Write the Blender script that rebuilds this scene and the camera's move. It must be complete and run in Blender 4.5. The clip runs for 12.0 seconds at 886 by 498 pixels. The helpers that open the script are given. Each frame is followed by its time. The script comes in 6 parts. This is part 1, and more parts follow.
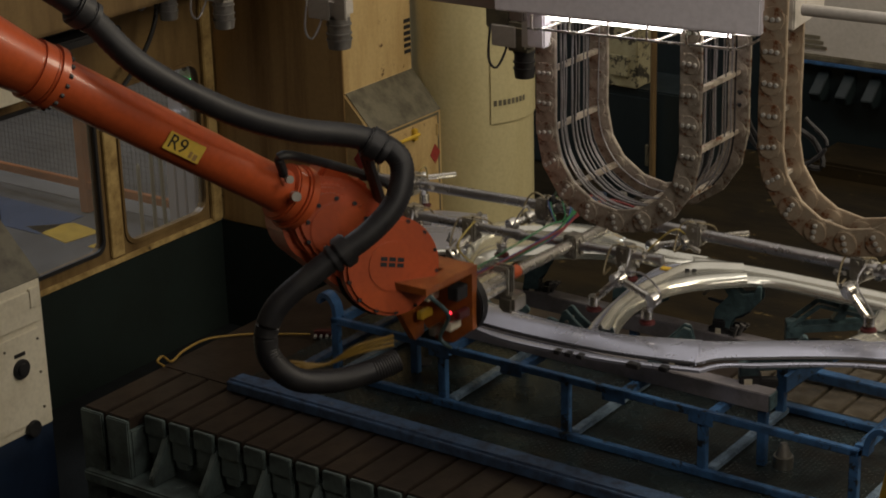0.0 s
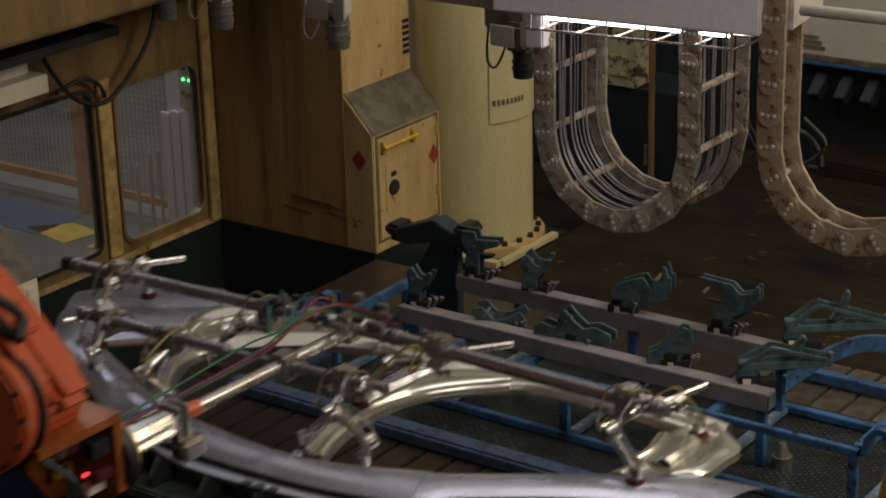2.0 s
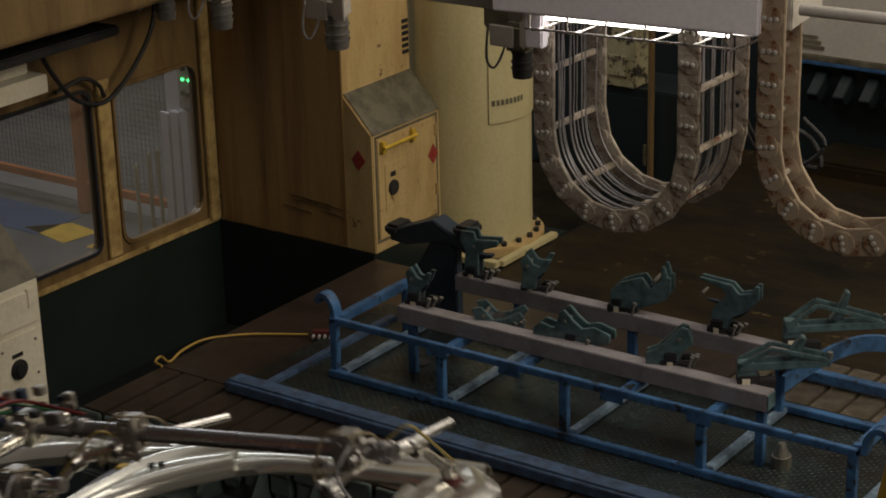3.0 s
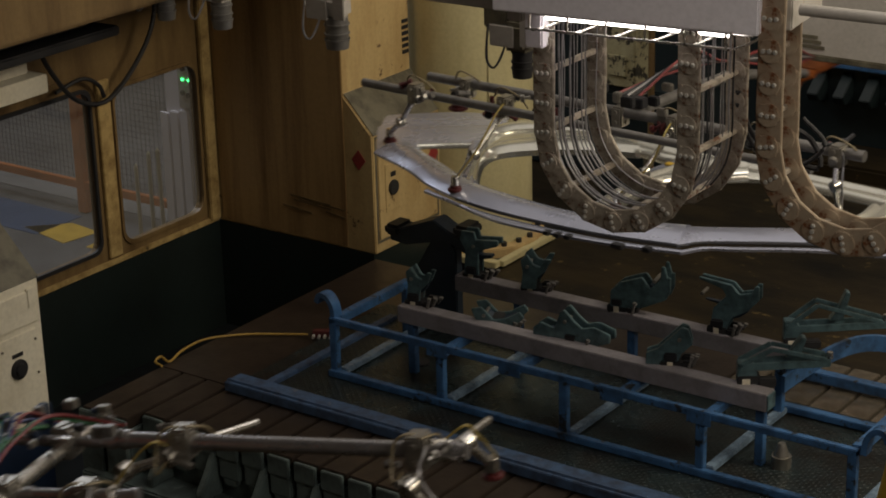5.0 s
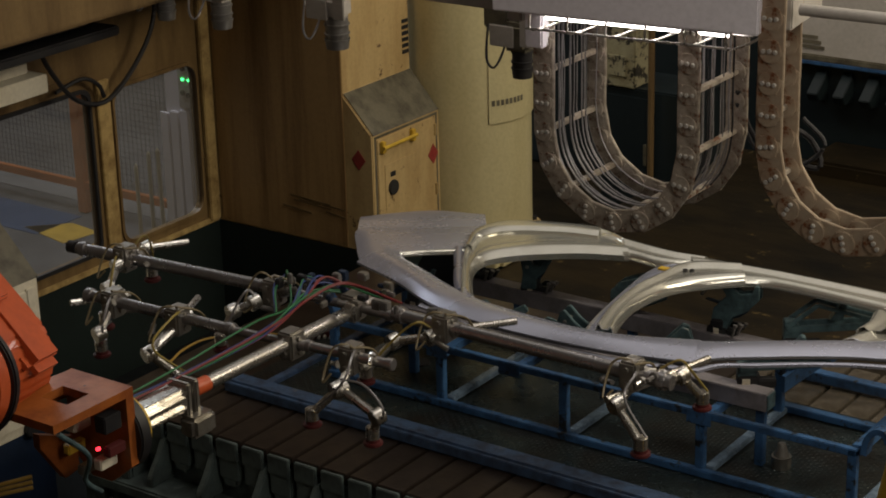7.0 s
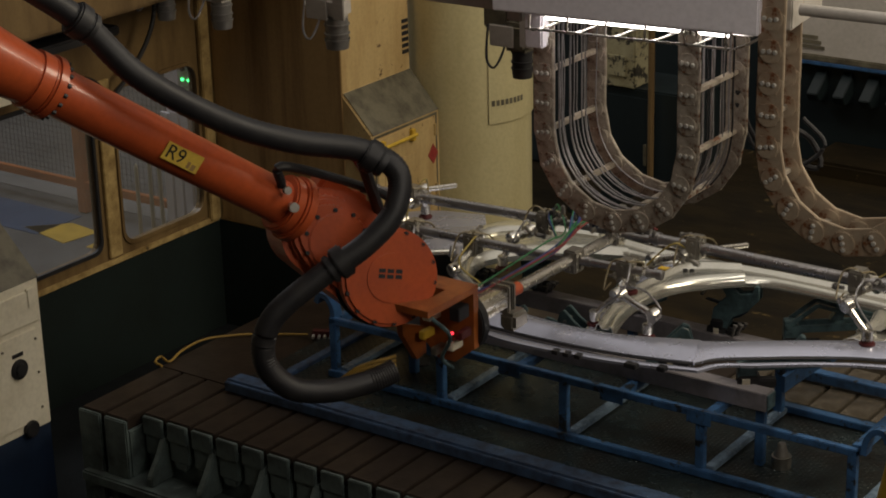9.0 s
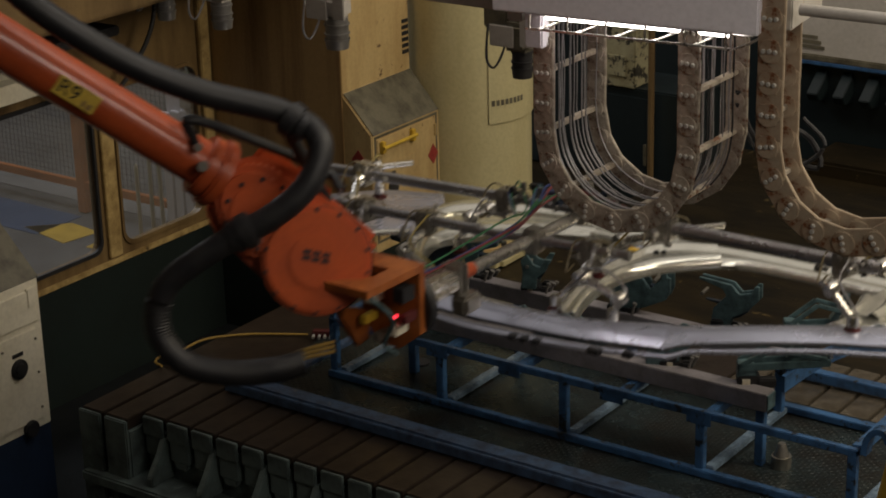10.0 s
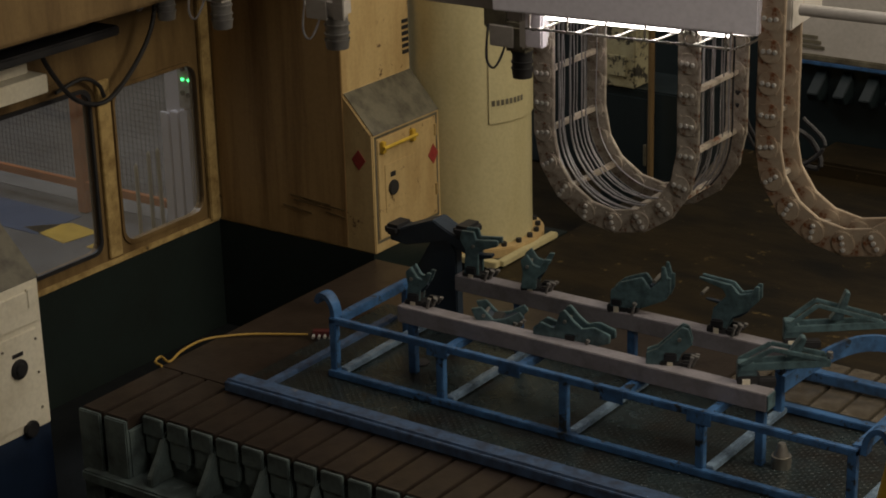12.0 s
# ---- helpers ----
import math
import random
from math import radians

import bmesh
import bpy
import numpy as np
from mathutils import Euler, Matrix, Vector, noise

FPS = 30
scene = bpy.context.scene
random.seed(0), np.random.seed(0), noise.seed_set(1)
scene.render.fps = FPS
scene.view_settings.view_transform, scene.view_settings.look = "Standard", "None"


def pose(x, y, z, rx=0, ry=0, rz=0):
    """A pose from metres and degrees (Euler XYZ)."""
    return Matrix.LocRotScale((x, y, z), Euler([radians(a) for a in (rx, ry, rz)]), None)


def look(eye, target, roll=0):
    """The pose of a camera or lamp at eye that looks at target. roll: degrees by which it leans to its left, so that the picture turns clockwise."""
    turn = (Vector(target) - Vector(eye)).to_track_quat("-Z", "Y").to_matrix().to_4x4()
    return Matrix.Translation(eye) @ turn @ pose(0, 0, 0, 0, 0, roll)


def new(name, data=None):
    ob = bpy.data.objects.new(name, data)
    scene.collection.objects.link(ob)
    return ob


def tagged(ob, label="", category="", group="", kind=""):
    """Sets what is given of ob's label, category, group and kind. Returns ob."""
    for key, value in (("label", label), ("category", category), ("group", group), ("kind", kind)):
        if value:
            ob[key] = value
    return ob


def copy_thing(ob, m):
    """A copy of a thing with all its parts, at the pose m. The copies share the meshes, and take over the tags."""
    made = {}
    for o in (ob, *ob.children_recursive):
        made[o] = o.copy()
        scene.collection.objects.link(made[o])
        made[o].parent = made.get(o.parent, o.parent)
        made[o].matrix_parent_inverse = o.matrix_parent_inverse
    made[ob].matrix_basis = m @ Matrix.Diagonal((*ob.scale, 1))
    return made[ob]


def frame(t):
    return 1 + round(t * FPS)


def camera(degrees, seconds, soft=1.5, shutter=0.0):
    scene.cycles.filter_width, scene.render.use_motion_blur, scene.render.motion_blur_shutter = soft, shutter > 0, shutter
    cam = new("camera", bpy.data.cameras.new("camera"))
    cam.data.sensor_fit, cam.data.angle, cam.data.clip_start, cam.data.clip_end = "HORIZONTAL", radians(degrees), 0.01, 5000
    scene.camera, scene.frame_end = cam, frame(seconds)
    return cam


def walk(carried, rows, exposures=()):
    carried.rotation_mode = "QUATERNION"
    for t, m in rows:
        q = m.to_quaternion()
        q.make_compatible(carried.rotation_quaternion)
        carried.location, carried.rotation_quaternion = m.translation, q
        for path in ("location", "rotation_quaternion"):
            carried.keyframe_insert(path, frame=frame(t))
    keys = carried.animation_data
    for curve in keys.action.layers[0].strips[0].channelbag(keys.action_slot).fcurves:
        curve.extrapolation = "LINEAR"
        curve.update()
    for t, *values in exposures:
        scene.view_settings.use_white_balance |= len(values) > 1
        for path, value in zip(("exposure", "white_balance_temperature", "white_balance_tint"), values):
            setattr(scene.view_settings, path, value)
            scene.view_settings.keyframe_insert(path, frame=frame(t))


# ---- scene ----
from functools import partial

EYE = Vector((5.733, -7.04, 4.7))
WAY = Vector((0.256, 0.58, 1.246)) - EYE


def aim(pan):
    """The camera on its stand, panned a little."""
    return look(EYE, EYE + Matrix.Rotation(radians(pan), 3, "Z") @ WAY, -1.5276)


cam = camera(25.185, 12.0, 1.8, 0.5)
walk(cam, [(0.0, aim(0.062)), (0.5, aim(0.042)), (1.5, aim(0.036)), (2.2, aim(0.012)), (3.2, aim(0.0)), (6.0, aim(0.0)), (12.0, aim(0.0))])

# ---- light ----
world = bpy.data.worlds.new("hall")
scene.world = world
world.use_nodes = True
world.node_tree.nodes["Background"].inputs[0].default_value = (0.75, 0.85, 1.0, 1)
world.node_tree.nodes["Background"].inputs[1].default_value = 0.14
scene.view_settings.exposure = 0.0


def lamp(name, at, target, sx, sy, watts, colour):
    d = bpy.data.lights.new(name, "AREA")
    d.shape, d.size, d.size_y, d.energy, d.color = "RECTANGLE", sx, sy, watts, colour
    ob = new(name, d)
    ob.matrix_world = look(at, target)
    return ob


lamp("hall_lamp", (6.5, 2.0, 6.0), (0.0, 4.0, 1.0), 3.2, 2.0, 255, (1.0, 0.87, 0.66))
lamp("hall_lamp", (6.5, -3.2, 5.2), (2.5, 3.0, 1.2), 3.0, 1.5, 88, (1.0, 0.9, 0.78))
lamp("hall_lamp", (3.2, 0.4, 7.2), (0.5, 4.0, 0.0), 5.0, 2.4, 85, (1.0, 0.93, 0.84))
lamp("hall_lamp", (2.0, 10.0, 6.5), (1.8, 0.5, 0.8), 3.0, 1.2, 45, (1.0, 0.92, 0.78))
# unseen broad fill added under the roof to lift the dark shadows
lamp("shadow_fill_lamp", (0.0, 3.0, 8.7), (0.0, 3.2, 0.0), 9.0, 8.0, 85, (1.0, 0.94, 0.86))
lamp("aisle_lamp", (-5.2, 2.0, 5.5), (-4.4, 2.2, 0), 2.0, 2.0, 85, (0.9, 0.95, 1.0))


# ---- materials ----
def material(name, colour, rough=0.5, metal=0.0, second=None, scale=6.0, amount=0.5, bump=0.15, fine=45.0, streak=None, spec=0.5, coat=0.0, speckle=0.1, chips=None, worn=0.66):
    """A painted or bare surface with stains at a large scale and grain at a fine one."""
    m = bpy.data.materials.new(name)
    m.use_nodes = True
    n, l = m.node_tree.nodes, m.node_tree.links
    b = n["Principled BSDF"]
    b.inputs["Metallic"].default_value = metal
    b.inputs["Specular IOR Level"].default_value = spec
    b.inputs["Coat Weight"].default_value = coat
    co = n.new("ShaderNodeTexCoord")
    mp = n.new("ShaderNodeMapping")
    l.new(co.outputs["Object"], mp.inputs[0])
    if streak:
        mp.inputs["Scale"].default_value = streak
    big = n.new("ShaderNodeTexNoise")
    big.inputs["Scale"].default_value, big.inputs["Detail"].default_value, big.inputs["Roughness"].default_value = scale, 6, 0.65
    l.new(mp.outputs[0], big.inputs["Vector"])
    small = n.new("ShaderNodeTexNoise")
    small.inputs["Scale"].default_value, small.inputs["Detail"].default_value = fine, 4
    l.new(co.outputs["Object"], small.inputs["Vector"])
    ramp = n.new("ShaderNodeValToRGB")
    ramp.color_ramp.elements[0].position, ramp.color_ramp.elements[1].position = 0.42, 0.68
    l.new(big.outputs[0], ramp.inputs[0])
    k = n.new("ShaderNodeMath")
    k.operation = "MULTIPLY"
    k.inputs[1].default_value = amount
    l.new(ramp.outputs[0], k.inputs[0])
    mix = n.new("ShaderNodeMix")
    mix.data_type = "RGBA"
    mix.inputs[6].default_value = (*colour, 1)
    mix.inputs[7].default_value = (*(second or [c * 0.55 for c in colour]), 1)
    l.new(k.outputs[0], mix.inputs[0])
    dirt = n.new("ShaderNodeMix")
    dirt.data_type, dirt.blend_type = "RGBA", "MULTIPLY"
    dirt.inputs[0].default_value = speckle
    r2 = n.new("ShaderNodeValToRGB")
    r2.color_ramp.elements[0].position, r2.color_ramp.elements[1].position = 0.3, 0.6
    l.new(small.outputs[0], r2.inputs[0])
    l.new(mix.outputs[2], dirt.inputs[6])
    l.new(r2.outputs[0], dirt.inputs[7])
    last = dirt
    if chips:
        chip = n.new("ShaderNodeTexNoise")
        chip.inputs["Scale"].default_value, chip.inputs["Detail"].default_value, chip.inputs["Roughness"].default_value = 11.0, 8, 0.72
        l.new(co.outputs["Object"], chip.inputs["Vector"])
        r3 = n.new("ShaderNodeValToRGB")
        r3.color_ramp.elements[0].position, r3.color_ramp.elements[1].position = worn, worn + 0.035
        l.new(chip.outputs[0], r3.inputs[0])
        last = n.new("ShaderNodeMix")
        last.data_type = "RGBA"
        last.inputs[7].default_value = (*chips, 1)
        l.new(r3.outputs[0], last.inputs[0])
        l.new(dirt.outputs[2], last.inputs[6])
    l.new(last.outputs[2], b.inputs["Base Color"])
    rr = n.new("ShaderNodeMapRange")
    rr.inputs[3].default_value, rr.inputs[4].default_value = max(rough - 0.12, 0.05), min(rough + 0.18, 1)
    l.new(big.outputs[0], rr.inputs[0])
    l.new(rr.outputs[0], b.inputs["Roughness"])
    bp = n.new("ShaderNodeBump")
    bp.inputs["Strength"].default_value, bp.inputs["Distance"].default_value = bump, 0.004
    l.new(small.outputs[0], bp.inputs["Height"])
    l.new(bp.outputs[0], b.inputs["Normal"])
    return m


def glow(name, colour, strength):
    m = bpy.data.materials.new(name)
    m.use_nodes = True
    b = m.node_tree.nodes["Principled BSDF"]
    b.inputs["Base Color"].default_value = (*colour, 1)
    b.inputs["Emission Color"].default_value = (*colour, 1)
    b.inputs["Emission Strength"].default_value = strength
    return m


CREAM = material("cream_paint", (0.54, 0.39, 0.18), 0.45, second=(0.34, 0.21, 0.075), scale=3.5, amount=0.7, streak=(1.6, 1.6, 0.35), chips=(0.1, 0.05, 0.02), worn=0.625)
CREAM_PALE = material("pale_cream_paint", (0.56, 0.49, 0.27), 0.4, second=(0.42, 0.35, 0.17), scale=2.5, amount=0.6, streak=(1.5, 1.5, 0.4))
BROWN = material("brown_streaked_paint", (0.38, 0.24, 0.1), 0.4, second=(0.17, 0.09, 0.03), scale=2.6, amount=0.9, streak=(2.6, 2.6, 0.16))
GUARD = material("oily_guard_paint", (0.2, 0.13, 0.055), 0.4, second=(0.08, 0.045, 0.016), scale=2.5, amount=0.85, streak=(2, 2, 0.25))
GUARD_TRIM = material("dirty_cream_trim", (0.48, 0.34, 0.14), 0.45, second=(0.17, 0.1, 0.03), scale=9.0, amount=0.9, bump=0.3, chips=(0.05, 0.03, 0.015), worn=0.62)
DARK_GREEN = material("dark_green_paint", (0.014, 0.021, 0.019), 0.4, second=(0.008, 0.012, 0.01), scale=3.0, amount=0.7)
WHITE = material("white_enclosure_paint", (0.74, 0.69, 0.56), 0.45, second=(0.52, 0.46, 0.34), scale=4.0, amount=0.5, chips=(0.2, 0.16, 0.1), worn=0.7)
GREASY = material("greasy_sheet", (0.15, 0.135, 0.095), 0.32, second=(0.05, 0.043, 0.03), scale=8.0, amount=0.85, bump=0.3)
NAVY = material("navy_paint", (0.012, 0.026, 0.06), 0.5, scale=4.0)
BLUE = material("blue_paint", (0.05, 0.135, 0.3), 0.36, second=(0.018, 0.04, 0.085), scale=7.0, amount=0.95, bump=0.4, chips=(0.016, 0.018, 0.02), worn=0.575)
BLUE_WORN = material("worn_blue_paint", (0.055, 0.1, 0.19), 0.45, second=(0.025, 0.03, 0.05), scale=14.0, amount=0.9, bump=0.4, chips=(0.12, 0.13, 0.15), worn=0.63)
CAST = material("green_cast_iron", (0.11, 0.145, 0.14), 0.5, second=(0.028, 0.034, 0.033), scale=5.0, amount=0.95, bump=0.5, chips=(0.16, 0.19, 0.19), worn=0.63)
OILY = material("oily_steel_plate", (0.05, 0.037, 0.029), 0.3, second=(0.026, 0.019, 0.015), scale=5.0, amount=0.9, bump=0.25, metal=0.3)
# rear plates: their reflected light is put into a paler colour than OILY
OILY_SHEEN = material("wet_steel_painted_sheen", (0.24, 0.205, 0.16), 0.2, second=(0.09, 0.07, 0.045), scale=6.0, amount=0.9, bump=0.35, metal=0.6, chips=(0.06, 0.045, 0.03), worn=0.62)
FLOOR = material("oily_floor", (0.026, 0.018, 0.008), 0.5, second=(0.007, 0.006, 0.004), scale=2.2, amount=0.95, streak=(0.6, 1.5, 1.0), spec=0.15, bump=0.3, chips=(0.1, 0.07, 0.028), worn=0.62)
TREAD = material("tread_plate", (0.034, 0.05, 0.052), 0.26, second=(0.022, 0.014, 0.008), scale=2.6, amount=0.95, metal=0.4, bump=0.35, speckle=0.35, fine=30.0, chips=(0.13, 0.07, 0.018), worn=0.665)
STEEL_BAR = material("ground_steel", (0.28, 0.26, 0.28), 0.5, second=(0.13, 0.115, 0.11), scale=7.0, amount=0.6, metal=0.2, chips=(0.08, 0.055, 0.04), worn=0.66)
GREY = material("light_grey_paint", (0.8, 0.77, 0.82), 0.5, second=(0.68, 0.65, 0.7), scale=3.0, amount=0.3)
GREY_DIM = material("grey_beam_paint", (0.5, 0.47, 0.43), 0.5, second=(0.35, 0.32, 0.28), scale=3.0, amount=0.5)
CHAIN = material("chain_steel", (0.56, 0.5, 0.42), 0.34, second=(0.14, 0.105, 0.075), scale=13.0, amount=0.85, metal=0.4, bump=0.5, chips=(0.16, 0.06, 0.022), worn=0.585)
CHAIN_RUST = material("rust_stained_steel", (0.52, 0.43, 0.32), 0.38, second=(0.2, 0.1, 0.05), scale=5.0, amount=0.9, metal=0.35, bump=0.5, chips=(0.2, 0.075, 0.03), worn=0.57)
CABLE = material("grey_cable", (0.36, 0.35, 0.36), 0.3, second=(0.1, 0.09, 0.085), scale=8.0, metal=0.5)
BLACK = material("black_rubber", (0.013, 0.013, 0.016), 0.5, second=(0.03, 0.028, 0.026), scale=9.0, amount=0.6)
ORANGE = material("robot_orange_paint", (0.55, 0.1, 0.028), 0.34, second=(0.4, 0.066, 0.02), scale=5.0, amount=0.6, bump=0.08, coat=0.3, chips=(0.3, 0.05, 0.02), worn=0.7)
ORANGE_PALE = material("bracket_orange_paint", (0.36, 0.105, 0.02), 0.42, second=(0.16, 0.036, 0.01), scale=7.0, amount=0.8, chips=(0.05, 0.03, 0.02), worn=0.64)
FENCE = material("fence_orange_paint", (0.5, 0.17, 0.05), 0.5, scale=5.0)
CHROME = material("bright_tube", (0.68, 0.66, 0.62), 0.24, metal=0.95, second=(0.42, 0.39, 0.34), scale=14.0, amount=0.7, bump=0.15)
TUBE = material("matte_aluminium_tube", (0.42, 0.41, 0.42), 0.26, metal=0.85, second=(0.3, 0.28, 0.26), scale=9.0, amount=0.7, bump=0.15)
TOOL = material("tool_aluminium", (0.4, 0.38, 0.345), 0.34, metal=0.85, second=(0.28, 0.26, 0.22), scale=16.0, amount=0.7, bump=0.2)
PANEL = material("panel_sheet_steel", (0.48, 0.5, 0.62), 0.25, metal=0.65, second=(0.41, 0.43, 0.53), scale=2.5, amount=0.4, bump=0.02, fine=200, speckle=0.03)
PANEL_BRIGHT = material("drawn_sheet_steel", (0.74, 0.73, 0.66), 0.16, metal=0.8, second=(0.58, 0.57, 0.5), scale=6.0, amount=0.5, bump=0.03, fine=120, speckle=0.05)
CLAMP = material("green_fixture_paint", (0.09, 0.15, 0.165), 0.32, second=(0.03, 0.05, 0.055), scale=13.0, amount=0.95, bump=0.45, speckle=0.3, chips=(0.28, 0.3, 0.3), worn=0.645)
CLAMP_DARK = material("dark_fixture_paint", (0.016, 0.028, 0.045), 0.45, scale=10.0)
RED_RUBBER = material("red_suction_rubber", (0.085, 0.014, 0.014), 0.5, scale=12.0)
RED_SIGN = material("red_warning_sign", (0.3, 0.035, 0.03), 0.5, scale=12.0)
YELLOW = material("yellow_paint", (0.62, 0.4, 0.04), 0.5, scale=9.0)
HOSE_YELLOW = material("dull_yellow_hose", (0.4, 0.25, 0.05), 0.5, scale=14.0)
SENSOR = material("dark_sensor_casing", (0.21, 0.2, 0.19), 0.3, metal=0.4, scale=12.0, amount=0.7)
BOLT_STEEL = material("bright_bolt_steel", (0.62, 0.6, 0.56), 0.28, metal=0.35, scale=20.0, amount=0.4)
# wet cross bars: the shine along them is painted in as lighter blue
BLUE_SHEEN = material("wet_blue_painted_sheen", (0.17, 0.24, 0.32), 0.22, second=(0.04, 0.06, 0.1), scale=16.0, amount=0.9, bump=0.4)
DULL = material("near_black_fill", (0.012, 0.014, 0.015), 0.8, scale=4.0, spec=0.1)
AIR_LINE = material("yellowed_air_line", (0.2, 0.16, 0.09), 0.4, scale=14.0)
YELLOW_SIGN = material("yellow_label", (0.75, 0.52, 0.08), 0.5, scale=20.0, amount=0.4)
WOOD_PALE = material("pale_stakes", (0.55, 0.5, 0.38), 0.6)
CONCRETE = material("painted_concrete", (0.11, 0.11, 0.12), 0.6, second=(0.05, 0.05, 0.055), scale=2.0, amount=0.8)
GUTTER = material("pale_floor_strip", (0.22, 0.22, 0.23), 0.5, scale=3.0)
BLUE_FLOOR = material("blue_floor_paint", (0.035, 0.075, 0.17), 0.5, scale=3.0)
PEELING = material("peeling_cream_paint", (0.4, 0.36, 0.22), 0.5, second=(0.26, 0.22, 0.12), scale=8.0, amount=0.6, chips=(0.04, 0.035, 0.025), worn=0.53)
TEAL = material("teal_machine_paint", (0.012, 0.019, 0.021), 0.4, second=(0.008, 0.014, 0.016), scale=4.0, amount=0.8)
TUBE_GLOW = glow("fluorescent_glow", (1.0, 0.93, 0.86), 10)
GREEN_LED = glow("green_led", (0.05, 1.0, 0.2), 5)
RED_LED = glow("red_led", (1.0, 0.03, 0.05), 3)
WIRES = [material("wire", c, 0.4) for c in ((0.03, 0.16, 0.06), (0.2, 0.03, 0.03), (0.03, 0.05, 0.18), (0.3, 0.23, 0.06))]

GLASS = bpy.data.materials.new("dusty_window")
GLASS.use_nodes = True
gn, gl = GLASS.node_tree.nodes, GLASS.node_tree.links
gn["Principled BSDF"].inputs["Roughness"].default_value = 0.15
gn["Principled BSDF"].inputs["Base Color"].default_value = (0.5, 0.47, 0.4, 1)
clear = gn.new("ShaderNodeBsdfTransparent")
gmix = gn.new("ShaderNodeMixShader")
gmix.inputs[0].default_value = 0.1
gl.new(clear.outputs[0], gmix.inputs[1])
gl.new(gn["Principled BSDF"].outputs[0], gmix.inputs[2])
gl.new(gmix.outputs[0], gn["Material Output"].inputs[0])


# ---- building helpers ----
def mesh(name, bm, mat, smooth=None):
    d = bpy.data.meshes.new(name)
    bmesh.ops.recalc_face_normals(bm, faces=bm.faces)
    bm.to_mesh(d)
    bm.free()
    d.materials.append(mat)
    if smooth:
        d.shade_smooth()
        d.set_sharp_from_angle(angle=radians(smooth))
    return d


def thing(name, label, category, group="", at=None, kind=""):
    ob = new(name)
    if at is not None:
        ob.matrix_basis = at
    return tagged(ob, label, category, group, kind)


def part(name, bm, mat, parent, label="", smooth=35):
    ob = new(name, mesh(name, bm, mat, smooth))
    ob.parent = parent
    return tagged(ob, label)


def solo(name, bm, mat, label, category, group="", kind="", smooth=35):
    return tagged(new(name, mesh(name, bm, mat, smooth)), label, category, group, kind)


def box(bm, lo, hi, bevel=0.0, m=None):
    """A box between two corners, with bevelled edges."""
    lo, hi = Vector(lo), Vector(hi)
    b2 = bmesh.new()
    bmesh.ops.create_cube(b2, size=1)
    bmesh.ops.transform(b2, matrix=Matrix.Translation((lo + hi) / 2) @ Matrix.Diagonal((*(hi - lo), 1)), verts=b2.verts)
    if bevel:
        bmesh.ops.bevel(b2, geom=b2.edges[:], offset=bevel, segments=2, affect="EDGES")
    return add(bm, b2, m)


def add(bm, b2, m=None):
    if m is not None:
        bmesh.ops.transform(b2, matrix=m, verts=b2.verts)
    d = bpy.data.meshes.new("t")
    b2.to_mesh(d)
    b2.free()
    bm.from_mesh(d)
    bpy.data.meshes.remove(d)
    return bm


def smoothed(pts, n):
    """Points along a smooth curve through the given ones."""
    p = [Vector(q) for q in pts]
    if len(p) == 2:
        return [p[0].lerp(p[1], i / n) for i in range(n + 1)]
    p = [p[0] * 2 - p[1]] + p + [p[-1] * 2 - p[-2]]
    out, seg = [], len(p) - 3
    for i in range(n + 1):
        u = i / n * seg
        k = min(int(u), seg - 1)
        t = u - k
        a, b, c, d = p[k:k + 4]
        out.append(0.5 * ((2 * b) + (c - a) * t + (2 * a - 5 * b + 4 * c - d) * t * t + (3 * b - a - 3 * c + d) * t ** 3))
    return out


def tube(bm, pts, r, sides=10, ribs=0.0, r_end=None, flat=1.0):
    """A tube along points; ribs make it corrugated."""
    rings, up = [], Vector((0.13, 0.21, 0.97)).normalized()
    for i, p in enumerate(pts):
        d = (pts[min(i + 1, len(pts) - 1)] - pts[max(i - 1, 0)]).normalized()
        a = d.cross(up)
        if a.length < 0.1:
            a = d.cross(Vector((1, 0, 0)))
        a.normalize()
        b = d.cross(a)
        rad = r + ((r_end or r) - r) * i / max(len(pts) - 1, 1) + (ribs if i % 2 else 0)
        rings.append([bm.verts.new(p + (a * math.cos(k * math.tau / sides) + b * flat * math.sin(k * math.tau / sides)) * rad) for k in range(sides)])
    for q, s in zip(rings, rings[1:]):
        for k in range(sides):
            bm.faces.new((q[k], q[(k + 1) % sides], s[(k + 1) % sides], s[k]))
    bm.faces.new(rings[0][::-1])
    bm.faces.new(rings[-1])
    return bm


def rod(bm, a, b, r, sides=10, r_end=None):
    return tube(bm, [Vector(a), Vector(b)], r, sides, 0, r_end)


def bar(bm, a, b, w, h, bevel=0.004):
    """A square section from a to b, h high and w wide."""
    a, b = Vector(a), Vector(b)
    d = b - a
    q = d.to_track_quat("X", "Z").to_matrix().to_4x4()
    return box(bm, (0, -w / 2, -h / 2), (d.length, w / 2, h / 2), bevel, Matrix.Translation(a) @ q)


